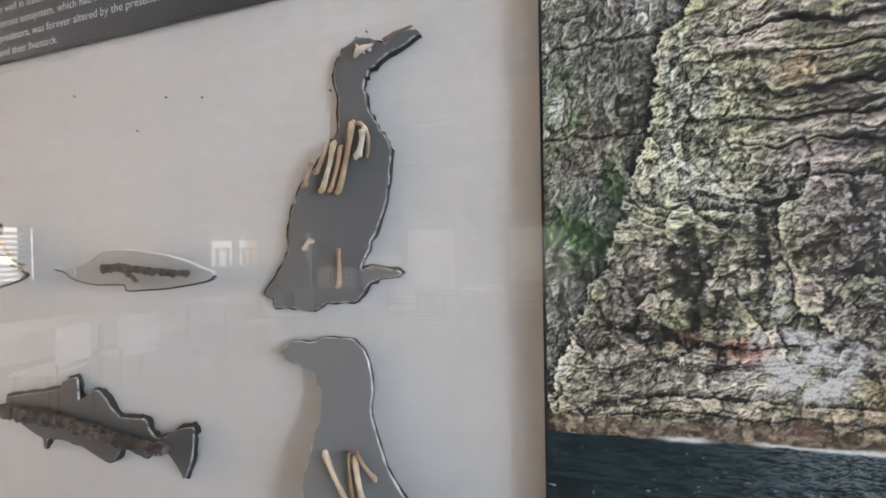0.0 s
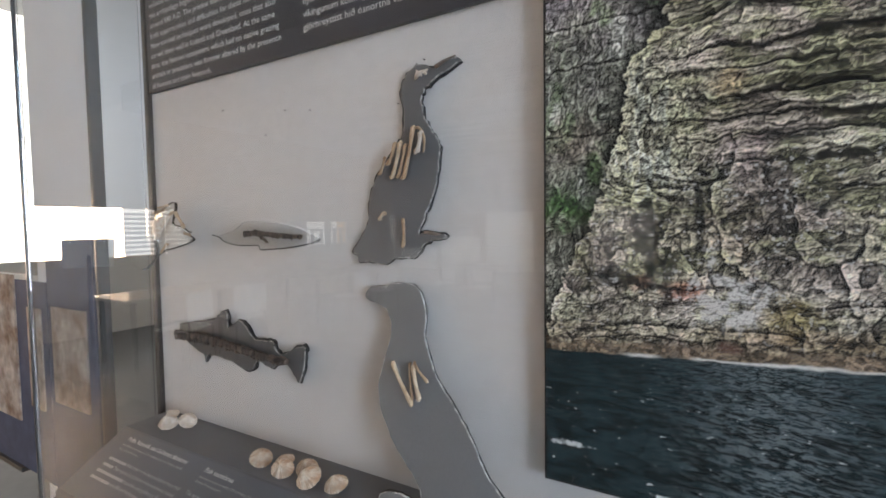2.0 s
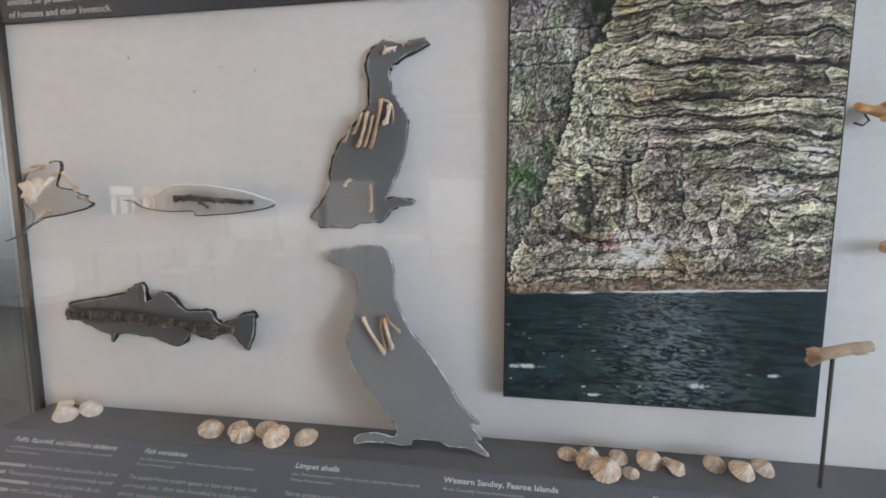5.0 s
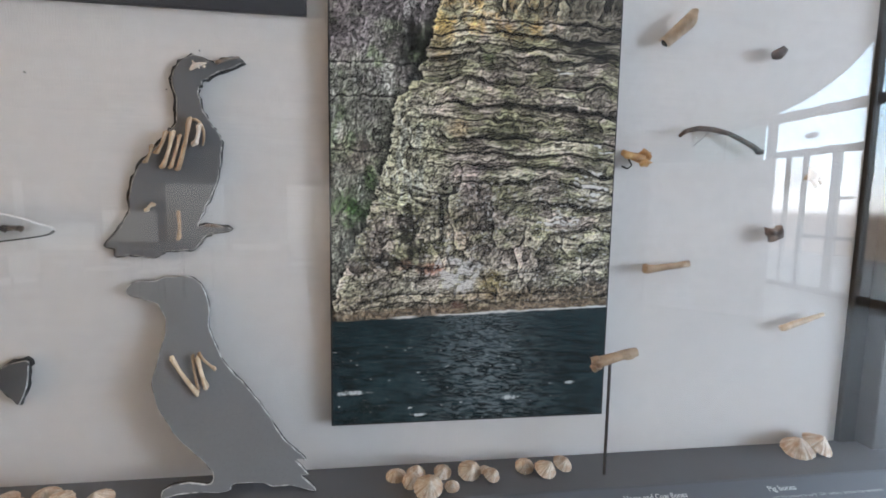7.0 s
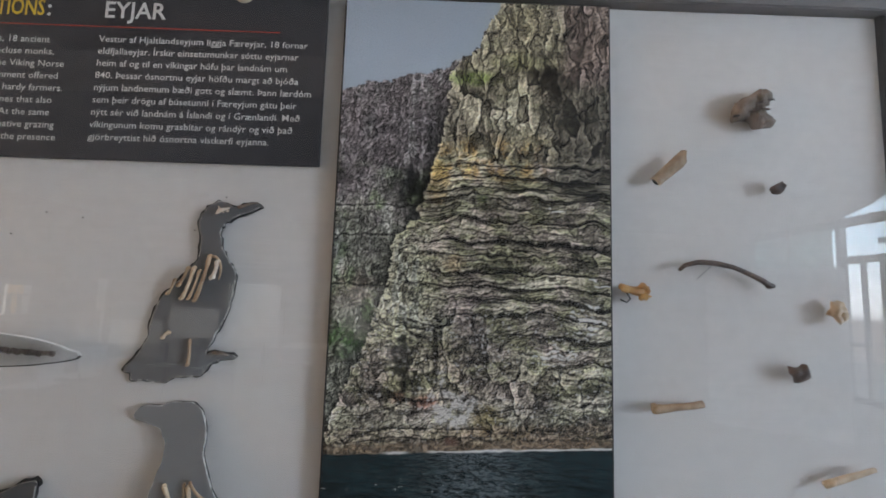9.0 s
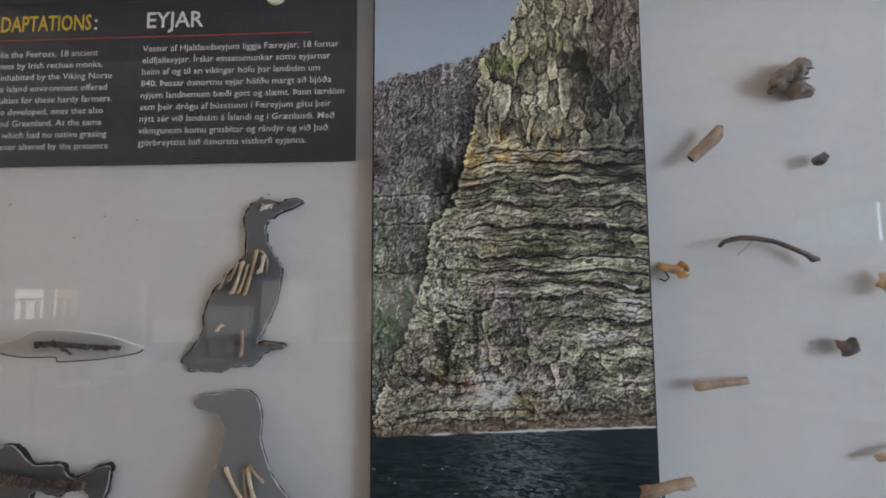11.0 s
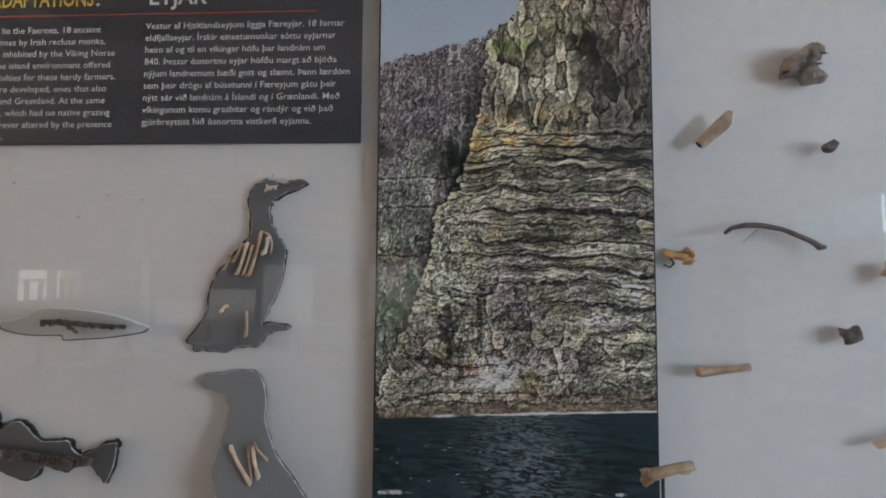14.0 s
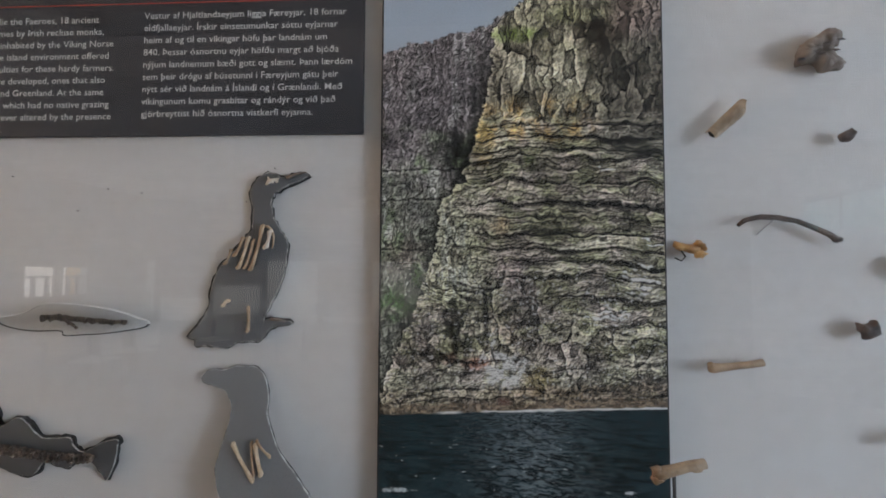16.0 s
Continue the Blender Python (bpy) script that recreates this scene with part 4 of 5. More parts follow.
for i, (a, b, r, m) in enumerate([((-0.303, 1.618), (-0.321, 1.578), 0.0030, BONE), ((-0.329, 1.592), (-0.342, 1.560), 0.0026, BONE), ((-0.290, 1.618), (-0.311, 1.551), 0.0034, BONE_PALE), ((-0.279, 1.612), (-0.297, 1.551), 0.0027, BONE), ((-0.259, 1.644), (-0.283, 1.548), 0.0036, BONE), ((-0.242, 1.632), (-0.251, 1.596), 0.0040, SHELL_WHITE), ((-0.287, 1.466), (-0.287, 1.414), 0.0030, BONE), ((-0.343, 1.468), (-0.331, 1.481), 0.0032, BONE_PALE)]):
    long_bone((a[0], fy - r, a[1]), (b[0], fy - r, b[1]), r, m, i * 5, bend=0.002)
ob = mesh_object("curved_bone", tube([(-0.256, 0.006, 1.643), (-0.246, 0.004, 1.642), (-0.238, 0.004, 1.634), (-0.234, 0.005, 1.620), (-0.235, 0.006, 1.606), (-0.238, 0.007, 1.594)], [0.0024, 0.003, 0.0028, 0.0026, 0.0024, 0.0016]), BONE, smooth=True)
tagged(ob, "thin curved brown wishbone on the dark bird silhouette", "bone", "bird bones")
bm = tube([(-0.256, 0.009, 1.735), (-0.247, 0.006, 1.742), (-0.238, 0.006, 1.745), (-0.226, 0.009, 1.749)], [0.0016, 0.0046, 0.0036, 0.0014], 9, wobble=0.3, seed=5)
tube([(-0.252, 0.008, 1.752), (-0.245, 0.006, 1.744), (-0.238, 0.007, 1.738)], [0.0012, 0.0026, 0.0014], 8, bm, wobble=0.3, seed=6)
lump((-0.231, 0.007, 1.742), (0.004, 0.002, 0.003), 9, 0.6, bm, 2)
tagged(mesh_object("skull_fragment", bm, SHELL_WHITE, smooth=True), "small pale skull fragment on the bird's head", "bone", "bird bones")
tagged(mesh_object("beak_bone", tube([(-0.208, 0.007, 1.750), (-0.19, 0.004, 1.756), (-0.165, 0.005, 1.762)], [0.004, 0.003, 0.0015]), BONE_GREY, smooth=True), "grey-brown beak bone at the bird's bill", "bone", "bird bones")
tagged(mesh_object("foot_bone", tube([(-0.238, 0.008, 1.441), (-0.22, 0.004, 1.4405), (-0.205, 0.006, 1.437)], [0.003, 0.0038, 0.002]), BONE_GREY, smooth=True), "short grey foot bone on the dark bird silhouette", "bone", "bird bones")


def low_y(z):
    return -0.055 + (z - 0.915) * 0.164 - 0.003


for i, (a, b, r, m) in enumerate([((-0.301, 1.183), (-0.251, 1.114), 0.0036, BONE_PALE), ((-0.263, 1.187), (-0.250, 1.122), 0.0024, BONE), ((-0.253, 1.183), (-0.234, 1.125), 0.0038, BONE_PALE), ((-0.250, 1.190), (-0.220, 1.160), 0.0026, BONE)]):
    long_bone((a[0], low_y(a[1]) - r * (2.2 if i == 3 else 1), a[1]), (b[0], low_y(b[1]) - r, b[1]), r, m, 60 + i * 5, bend=-0.002)
for i, (a, b, r, m) in enumerate([((-1.02, 1.497), (-0.985, 1.462), 0.004, BONE_PALE), ((-1.075, 1.475), (-1.035, 1.503), 0.0032, BONE_PALE), ((-1.12, 1.43), (-1.05, 1.49), 0.0036, SHELL_WHITE), ((-1.10, 1.39), (-1.07, 1.415), 0.003, BONE), ((-1.13, 1.50), (-1.075, 1.512), 0.0028, BONE), ((-1.105, 1.515), (-1.06, 1.522), 0.0026, BONE_PALE), ((-0.985, 1.443), (-0.962, 1.440), 0.003, BONE)]):
    long_bone((a[0], -0.0125 - r, a[1]), (b[0], -0.0125 - r, b[1]), r, m, 120 + i * 3, label="pale bird bone on the clear flying bird plate")
bm = lump((-1.115, -0.019, 1.455), (0.02, 0.006, 0.022), 31, 0.7)
lump((-1.09, -0.018, 1.475), (0.015, 0.005, 0.012), 35, 0.7, bm)
tagged(mesh_object("breast_bone", bm, SHELL_WHITE, smooth=True), "white broken breast bone on the clear bird plate", "bone", "bird bones")


def spine(name, points, y, r, step, label, mat=VERTEBRA):
    """A row of fish vertebrae with little spines, one mesh a vertebra."""
    pts = [Vector((p[0], 0, p[1])) for p in points]
    thing = empty(name, label, "fish bones", pose(pts[0].x, y, pts[0].z))
    rnd = random.Random(len(points) + int(r * 9000))
    total = sum((b - a).length for a, b in zip(pts, pts[1:]))
    n = int(total / step)
    for i in range(n):
        d, k = (i + 0.5) / n * total, 0
        while k < len(pts) - 2 and d > (pts[k + 1] - pts[k]).length:
            d -= (pts[k + 1] - pts[k]).length
            k += 1
        t = (pts[k + 1] - pts[k]).normalized()
        c = pts[k] + t * d - pts[0] + Vector((0, rnd.uniform(-0.001, 0.001), rnd.uniform(-0.0016, 0.0016)))
        s = r * rnd.uniform(0.75, 1.15) * (1.0 - 0.25 * i / n)
        bm = tube([c - t * step * 0.46, c - t * step * 0.3, c, c + t * step * 0.3, c + t * step * 0.46], [s * 0.85, s, s * 0.68, s, s * 0.85], 9, wobble=0.14, seed=i)
        for sgn in (-1, 1):
            q = c + Vector((rnd.uniform(-0.002, 0.002), -s * 0.6, sgn * s * 0.7))
            tube([q, q + Vector((0.003, -0.001, sgn * s * rnd.uniform(0.15, 0.5)))], [s * 0.4, s * 0.2], 6, bm)
        part("vertebra", bm, mat, thing, smooth=True)
    return thing


spine("fish_spine", [(-1.052, 1.160), (-0.945, 1.163), (-0.835, 1.157), (-0.729, 1.144), (-0.617, 1.139)], -0.005, 0.0120, 0.0112, "row of dark brown fish vertebrae along the cod silhouette")
spine("fish_spine", [(-0.734, 1.441), (-0.691, 1.443), (-0.638, 1.437), (-0.544, 1.433)], -0.018, 0.0068, 0.0085, "short row of dark salmon vertebrae on the clear plate")
spine("fish_spine", [(-0.678, 1.440), (-0.646, 1.421)], -0.024, 0.0042, 0.0075, "loose side row of dark vertebrae on the clear plate")


def mounted(name, bm, mat, at, label, pin_r=0.0008, reach=None):
    """A bone held off the wall by a thin dark pin."""
    thing = empty(name, label, "bone", pose(*at), "bones pinned to the wall")
    part("bone", bm, mat, thing, smooth=True)
    length = reach if reach is not None else WALL_Y - at[1]
    if length > 0:
        part("pin", tube([(0, 0.002, 0), (0, length - 0.0005, 0)], [pin_r, pin_r], 8), PIN, thing, "thin dark mounting pin")
    return thing


BY = 0.005
def worn_bone(points, depth, seed, unit=0.00062):
    """A worn flat bone: an outline in the wall plane, domed towards the viewer, with ridges and pits."""
    pts = [Vector((p[0] * unit, 0, -p[1] * unit)) for p in points]
    fine = []
    for a, b in zip(pts, pts[1:] + pts[:1]):
        fine += [a, a.lerp(b, 0.33), a.lerp(b, 0.67)]
    bm = bmesh.new()
    rows = []
    for scale, d in ((0.55, 0.5), (0.92, 0.35), (1.02, 0.05), (0.98, -0.25), (0.84, -0.45), (0.6, -0.58), (0.32, -0.52), (0.1, -0.5)):
        row = []
        for p in fine:
            q = p * scale
            k = noise.noise(Vector((q.x * 60, seed, q.z * 60))) * 0.35 + noise.noise(Vector((q.x * 170, seed + 3, q.z * 170))) * 0.18
            q = q * (1 + 0.12 * noise.noise(Vector((q.x * 120, d * 3, q.z * 120 + seed))))
            row.append(bm.verts.new((q.x, d * depth + k * depth * (0.9 if d < 0 else 0.4), q.z)))
        rows.append(row)
    n = len(fine)
    bm.faces.new(rows[0])
    bm.faces.new(rows[-1][::-1])
    for a, b in zip(rows, rows[1:]):
        for i in range(n):
            bm.faces.new((a[i], b[i], b[(i + 1) % n], a[(i + 1) % n]))
    bmesh.ops.recalc_face_normals(bm, faces=bm.faces)
    return bm


# big vertebra with worn wings
bm = worn_bone([(-70, 30), (-66, 8), (-58, -14), (-40, -34), (-12, -46), (8, -62), (28, -76), (48, -74), (58, -56), (56, -30), (48, -8), (50, 16), (58, 34), (72, 46), (66, 64), (46, 60), (28, 70), (10, 62), (-4, 44), (-24, 34), (-44, 40), (-60, 46)], 0.034, 2.0)
lump((0.022, -0.012, 0.026), (0.017, 0.012, 0.016), 35, 0.5, bm, 3)
lump((0.030, -0.008, -0.030), (0.014, 0.010, 0.010), 37, 0.5, bm, 3)
lump((-0.020, -0.010, 0.006), (0.018, 0.010, 0.012), 39, 0.6, bm, 3)
vertebra = mounted("vertebra_bone", bm, BONE_GREY, (0.916, BY, 2.007), "large weathered grey-brown vertebra pinned to the wall")
for i, (x, z, w) in enumerate(((0.006, 0.010, 0.012), (0.020, -0.004, 0.010), (0.034, 0.018, 0.008), (-0.006, -0.010, 0.009))):
    part("pit", lump((x, -0.0185, z), (w, 0.004, 0.0016), 41 + i, 0.6, level=2), BONE_DARK, vertebra, "dark crack in the bone")
# A solid black lump draws the shade inside the opening.
part("canal_shade", lump((-0.038, -0.006, -0.018), (0.006, 0.008, 0.004), 33, 0.5, level=2), CUT_BACK, vertebra, "black lump for the shade in the vertebra's opening")
# split shaft, open at its end
bm = bmesh.new()
rings = []
axis, side_v, depth_v = Vector((0.74, 0.0, 0.67)), Vector((-0.67, 0, 0.74)), Vector((0, -1, 0))
for i in range(8):
    t = i / 7
    end = 0.041 * (2 * t - 1)
    ring = []
    for k in range(11):
        a = math.radians(-50 + 235 * k / 10)
        jag = (0.012 * noise.noise(Vector((k * 1.7, 3.1, 0))) + 0.016 * math.sin(k * 0.42)) * max(0, t - 0.6) * 2.5 + 0.004 * noise.noise(Vector((k, 9.0, 1))) * (1 - t)
        ring.append(bm.verts.new(axis * (end + jag) + (side_v * math.cos(a) + depth_v * math.sin(a) * 0.8) * (0.0125 + 0.003 * t)))
    rings.append(ring)
for r0, r1 in zip(rings, rings[1:]):
    for k in range(10):
        bm.faces.new((r0[k], r0[k + 1], r1[k + 1], r1[k]))
bmesh.ops.solidify(bm, geom=bm.faces[:], thickness=0.0026)
shaft = mounted("shaft_bone", bm, BONE_PALE, (0.726, BY, 1.861), "pale split bone shaft with a jagged end")
# Black plug in the shaft, standing for the shade of its open inside.
part("hollow_shade", tube([axis * -0.0375, axis * -0.02, axis * 0.02], [0.0088, 0.0080, 0.004], 12), CUT_BACK, shaft, "black plug for the shade inside the shaft")
mounted("small_bone", worn_bone([(-26, 6), (-20, -6), (-8, -12), (14, -24), (26, -10), (21, 10), (2, 23), (-19, 20)], 0.018, 7.0), BONE_DARK, (0.969, BY, 1.831), "small dark brown knobbly bone")
bm = tube([(-0.098, 0, -0.008), (-0.085, 0, 0.003), (-0.055, 0, 0.010), (-0.02, 0, 0.009), (0.02, 0, 0.001), (0.055, 0, -0.013), (0.082, 0, -0.026), (0.098, 0, -0.038)], [0.004, 0.005, 0.0058, 0.0058, 0.0055, 0.0056, 0.006, 0.0066], 10, wobble=0.08, seed=9)
lump((0.096, 0, -0.037), (0.010, 0.007, 0.007), 47, 0.4, bm, 2)
rib = mounted("rib_bone", bm, BONE_DARK, (0.845, BY, 1.652), "long curved dark brown rib bone")
part("pin", tube([(-0.022, 0.002, 0.008), (-0.050, 0.0205, -0.026)], [0.0012, 0.0010], 8), PIN, rib, "thin slanting mounting pin")
bm = tube([(-0.030, 0, 0.013), (-0.016, 0, 0.008), (0.0, 0, 0.003), (0.018, 0, 0.001)], [0.0065, 0.0080, 0.0095, 0.0125], 10, wobble=0.2, seed=11)
lump((0.018, -0.006, 0.012), (0.012, 0.009, 0.007), 51, 0.6, bm, 2)
lump((0.020, -0.006, -0.008), (0.011, 0.010, 0.008), 53, 0.6, bm, 2)
lump((0.024, -0.003, 0.003), (0.008, 0.012, 0.012), 55, 0.6, bm, 2)
lump((-0.018, -0.005, 0.004), (0.010, 0.005, 0.004), 57, 0.6, bm, 2)
orange = mounted("small_bone", bm, BONE_ORANGE, (0.647, BY, 1.593), "small orange-tan bone with a knuckle end")
part("hook", tube([(-0.014, 0.002, -0.002), (-0.008, -0.002, -0.014), (-0.014, 0.004, -0.022), (-0.026, 0.008, -0.016)], [0.0018] * 4, 8), CUT_BACK, orange, "bent dark mounting hook")
mounted("small_bone", lump((0, 0, 0), (0.015, 0.012, 0.022), 61, 0.5, lump((0.008, -0.002, -0.012), (0.012, 0.01, 0.010), 63, 0.5)), BONE_PALE, (1.085, BY, 1.567), "small tan block-shaped bone")
bm = worn_bone([(-36, -26), (-15, -20), (0, -24), (14, -36), (23, -20), (28, -2), (36, 10), (14, 21), (-16, 30), (-22, 10), (-36, -4)], 0.02, 11.0)
mounted("small_bone", bm, BONE_DARK, (0.997, BY, 1.431), "small dark brown winged bone")
bm = tube([(-0.053, 0, -0.006), (-0.046, 0, -0.006), (-0.03, 0, -0.004), (0.0, 0, 0.0), (0.03, 0, 0.003), (0.053, 0, 0.007)], [0.009, 0.0105, 0.0085, 0.0072, 0.0072, 0.0078], 12, wobble=0.08, seed=13)
lump((-0.05, -0.002, 0.002), (0.007, 0.008, 0.006), 81, 0.4, bm, 2)
mounted("shaft_bone", bm, BONE, (0.736, BY, 1.357), "straight tan bone shaft pinned to the wall")
bm = tube([(-0.053, 0, -0.016), (-0.03, 0, -0.009), (0.0, 0, 0.0), (0.03, 0, 0.009), (0.053, 0, 0.016)], [0.008, 0.0075, 0.0068, 0.006, 0.0055], 12, wobble=0.1, seed=15)
mounted("shaft_bone", bm, BONE_PALE, (1.090, BY, 1.226), "slender pale bone shaft pinned to the wall")
# bone on a rod
rodbone = empty("rod_mounted_bone", "tan knuckled bone on a thin dark upright rod", "bone", pose(0.583, -0.055, SHELF_Z), "bones pinned to the wall")
bm = tube([(-0.035, 0, 0.248), (-0.02, 0, 0.252), (0.0, 0, 0.258), (0.03, 0, 0.266), (0.058, 0, 0.272)], [0.014, 0.0125, 0.0105, 0.0100, 0.0095], 12, wobble=0.09, seed=21)
lump((-0.034, -0.006, 0.256), (0.011, 0.011, 0.009), 91, 0.5, bm, 2)
lump((-0.034, -0.004, 0.241), (0.010, 0.011, 0.008), 93, 0.5, bm, 2)
lump((0.040, 0.0, 0.258), (0.014, 0.007, 0.004), 95, 0.5, bm, 2)
part("bone", bm, BONE, rodbone, smooth=True)
part("rod", tube([(0.0, 0, 0.0), (0.0, 0, 0.252)], [0.0034, 0.0034], 10), STEEL, rodbone, "thin dark metal rod")


# ---- limpets ----
def limpet_mesh(seed, ribs, tall):
    """A ribbed cone shell with an off-centre tip and growth rings, open below."""
    rnd = random.Random(seed)
    bm = bmesh.new()
    n, rings = ribs * 3, 9
    tip = Vector((rnd.uniform(-0.12, 0.12), rnd.uniform(-0.1, 0.1)))
    rows = []
    for j in range(rings):
        f = (j + 0.25) / (rings - 0.75)
        row = []
        for i in range(n):
            a = i * math.tau / n
            rib = 1 + 0.03 * f * math.cos(a * ribs) + 0.05 * noise.noise(Vector((math.cos(a) * 2, math.sin(a) * 2, seed)))
            rr = f ** 0.82 * rib * (1 + 0.012 * (j % 2))
            z = tall * (1 - f) ** 0.97 + 0.03 * f * math.cos(a * ribs) * (1 - f)
            c = tip * (1 - f)
            row.append(bm.verts.new((c.x + rr * math.cos(a), c.y + 0.84 * rr * math.sin(a), max(z, 0))))
        rows.append(row)
    bm.faces.new(rows[0])
    for r0, r1 in zip(rows, rows[1:]):
        for i in range(n):
            bm.faces.new((r0[i], r0[(i + 1) % n], r1[(i + 1) % n], r1[i]))
    inner = [bm.verts.new((v.co.x * 0.9, v.co.y * 0.9, 0.012)) for v in rows[-1]]
    for i in range(n):
        bm.faces.new((rows[-1][i], rows[-1][(i + 1) % n], inner[(i + 1) % n], inner[i]))
    bm.faces.new(inner)
    me = bpy.data.meshes.new("limpet_shell")
    bmesh.ops.recalc_face_normals(bm, faces=bm.faces)
    bm.to_mesh(me)
    bm.free()
    return me


def shell(x, y, r, kind, tilt=(0, 0, 0), mat=SHELL, lift=0.0, group="limpet shells on the shelf", label="ribbed cream and brown limpet shell on the shelf"):
    me = LIMPETS[kind].copy()
    me.transform(Matrix.Diagonal((r * 0.87, r * 0.87, r * 0.87, 1)))
    me.materials.append(mat)
    ob = new("limpet_shell", me)
    m = pose(0, 0, 0, -tilt[0] * 0.5, tilt[1] * 0.7, tilt[2] * 0.45)
    low = min((m @ v.co).z for v in me.vertices)
    ob.matrix_basis = Matrix.Translation((x, y, SHELF_Z - low + lift)) @ m
    return tagged(ob, label, "shell", group)


LIMPETS = [limpet_mesh(5, 19, 0.88), limpet_mesh(9, 23, 1.0), limpet_mesh(14, 17, 0.78)]
for x, y, r, k, tilt in [(-0.648, -0.060, 0.031, 0, (-70, 20, 40)), (-0.597, -0.038, 0.027, 2, (-40, -20, 100)), (-0.566, -0.070, 0.029, 1, (-85, 10, 60)), (-0.522, -0.040, 0.031, 1, (-60, 15, 10)), (-0.484, -0.072, 0.034, 2, (-80, -20, 30)), (-0.424, -0.055, 0.031, 0, (-50, -12, 20))]:
    shell(x, y, r, k, tilt)
for x, y, r, k, tilt in [(0.135, -0.026, 0.025, 0, (-40, 0, 0)), (0.178, -0.018, 0.024, 1, (-34, 8, 40)), (0.166, -0.052, 0.024, 2, (-60, -20, 90)), (0.198, -0.086, 0.034, 0, (-75, -5, 20)), (0.234, -0.026, 0.024, 2, (-60, 0, 70)), (0.247, -0.075, 0.018, 1, (-60, 0, 10)), (0.290, -0.035, 0.030, 0, (-80, 0, 35)), (0.328, -0.018, 0.018, 2, (-20, 0, 0)), (0.335, -0.050, 0.023, 1, (-70, 18, 60)), (0.414, -0.025, 0.025, 2, (-70, 0, 15)), (0.455, -0.043, 0.030, 1, (-60, 12, 50)), (0.500, -0.026, 0.026, 0, (-60, 28, 0))]:
    shell(x, y, r, k, tilt)
for x, y, r, k, tilt in [(-1.080, -0.015, 0.028, 0, (-60, -20, 10)), (-1.045, -0.045, 0.032, 1, (-50, 10, 30)), (-1.005, -0.015, 0.030, 2, (-40, 40, 0))]:
    shell(x, y, r, k, tilt, SHELL_WHITE, group="white shells on the shelf", label="broken chalky white shell on the shelf")
for x, y, r, k, tilt in [(1.085, -0.02, 0.045, 2, (-40, -12, 10)), (1.135, -0.02, 0.043, 2, (-52, 30, -10))]:
    shell(x, y, r, k, tilt, SHELL, group="large shells on the shelf", label="large smooth tan shell leaning on its neighbour")

# ---- lettering on the sloping deck ----
deck_text = empty("deck_labels", "white printed captions on the charcoal sloping deck", "caption")
SL = math.degrees(math.atan(SLOPE))
DECK_M = pose(0, BREAK_Y, SHELF_Z, -(90 - SL), 0, 0)
CAPTION = "late 9th century to early 12th century, Sandoy, Faeroe Islands"
HOME = "Føroya Fornminnissavn"
DECKS = [(-1.090, "Puffin, Razorbill, and Guillemot skeletons", CAPTION, HOME, [(0.085, "flourished on the Faeroes before the arrival"), (0.05, "These species in particular were extensively hunted"), (0.125, "razorbills, and guillemot. By the"), (0.09, "over 50% of the Faeroese diet.")]),
         (-0.760, "Fish vertebrae", CAPTION, HOME, [(0, "The earliest Norse settlers appear to have only eaten cod"), (0, "and torsk. Later, their diet diversified to include other"), (0, "species, including salmon.")]),
         (-0.414, "Limpet shells", CAPTION, HOME, [(0, "Norse settlers extracted shellfish from coastal areas"), (0, "and used the")]),
         (-0.108, "Western Sandoy, Faeroe Islands", "Photo Courtesy " + HOME, "", [(0, "Though the size of the seabird colonies")]),
         (0.274, "Sheep bones", CAPTION, HOME, []), (0.592, "Horse and Cow Bones", CAPTION, HOME, []), (0.914, "Pig bones", CAPTION, HOME, [])]
for x, head, sub, sub2, body in DECKS:
    lettering("heading", head, x, -0.031, 0.0105, WHITE_INK, deck_text, -0.0034, bold=0.03, width=(0.0072 if len(head) < 35 else 0.0062) * len(head), frame_m=DECK_M)
    lettering("caption_line", sub, x, -0.046, 0.0062, GREY_INK, deck_text, -0.0034, width=0.0042 * len(sub), frame_m=DECK_M)
    if sub2:
        lettering("caption_line", sub2, x, -0.057, 0.0062, GREY_INK, deck_text, -0.0034, width=0.0042 * len(sub2), frame_m=DECK_M)
    for i, (skip, line) in enumerate(body):
        lettering("caption_line", line, x + skip, -0.085 - 0.0165 * i, 0.0088, GREY_INK, deck_text, -0.0034, width=0.0050 * len(line), frame_m=DECK_M)
        if skip:
            bm = box(x, x + skip - 0.005, -0.0040, -0.0032, -0.085 - 0.0165 * i, -0.079 - 0.0165 * i)
            bm.transform(DECK_M)
            part("caption_line", bm, GREY_INK, deck_text)

# ---- the room that the glass mirrors ----
X_WIN, X_LEFT, Y_BACK, H_SOFFIT, H_ROOF = 7.5, -7.2, -10.0, 3.2, 6.2
tagged(mesh_object("floor", box(-14, 14, -14, 6, -0.12, 0.0), FLOOR), "polished grey concrete floor", kind="structure")
# Roof out of view; its opening is made only for the added fill lamp.
bm = box(-14, -4.3, -14, 6, H_ROOF, H_ROOF + 0.2)
for x0, x1, y0, y1 in ((1.9, 14, -14, 6), (-4.3, 1.9, -14, -2.4), (-4.3, 1.9, -0.2, 6)):
    box(x0, x1, y0, y1, H_ROOF, H_ROOF + 0.2, bm=bm)
tagged(mesh_object("roof", bm, PLASTER), "unseen white roof slab with an opening added for the fill lamp", kind="structure")
bm = bmesh.new()
cx, cy, rad = -5.55, -13.12, 14.05
ring = [(cx + rad * math.cos(a), cy + rad * math.sin(a)) for a in np.linspace(math.acos((X_WIN - cx) / rad), math.radians(59.4), 48)]
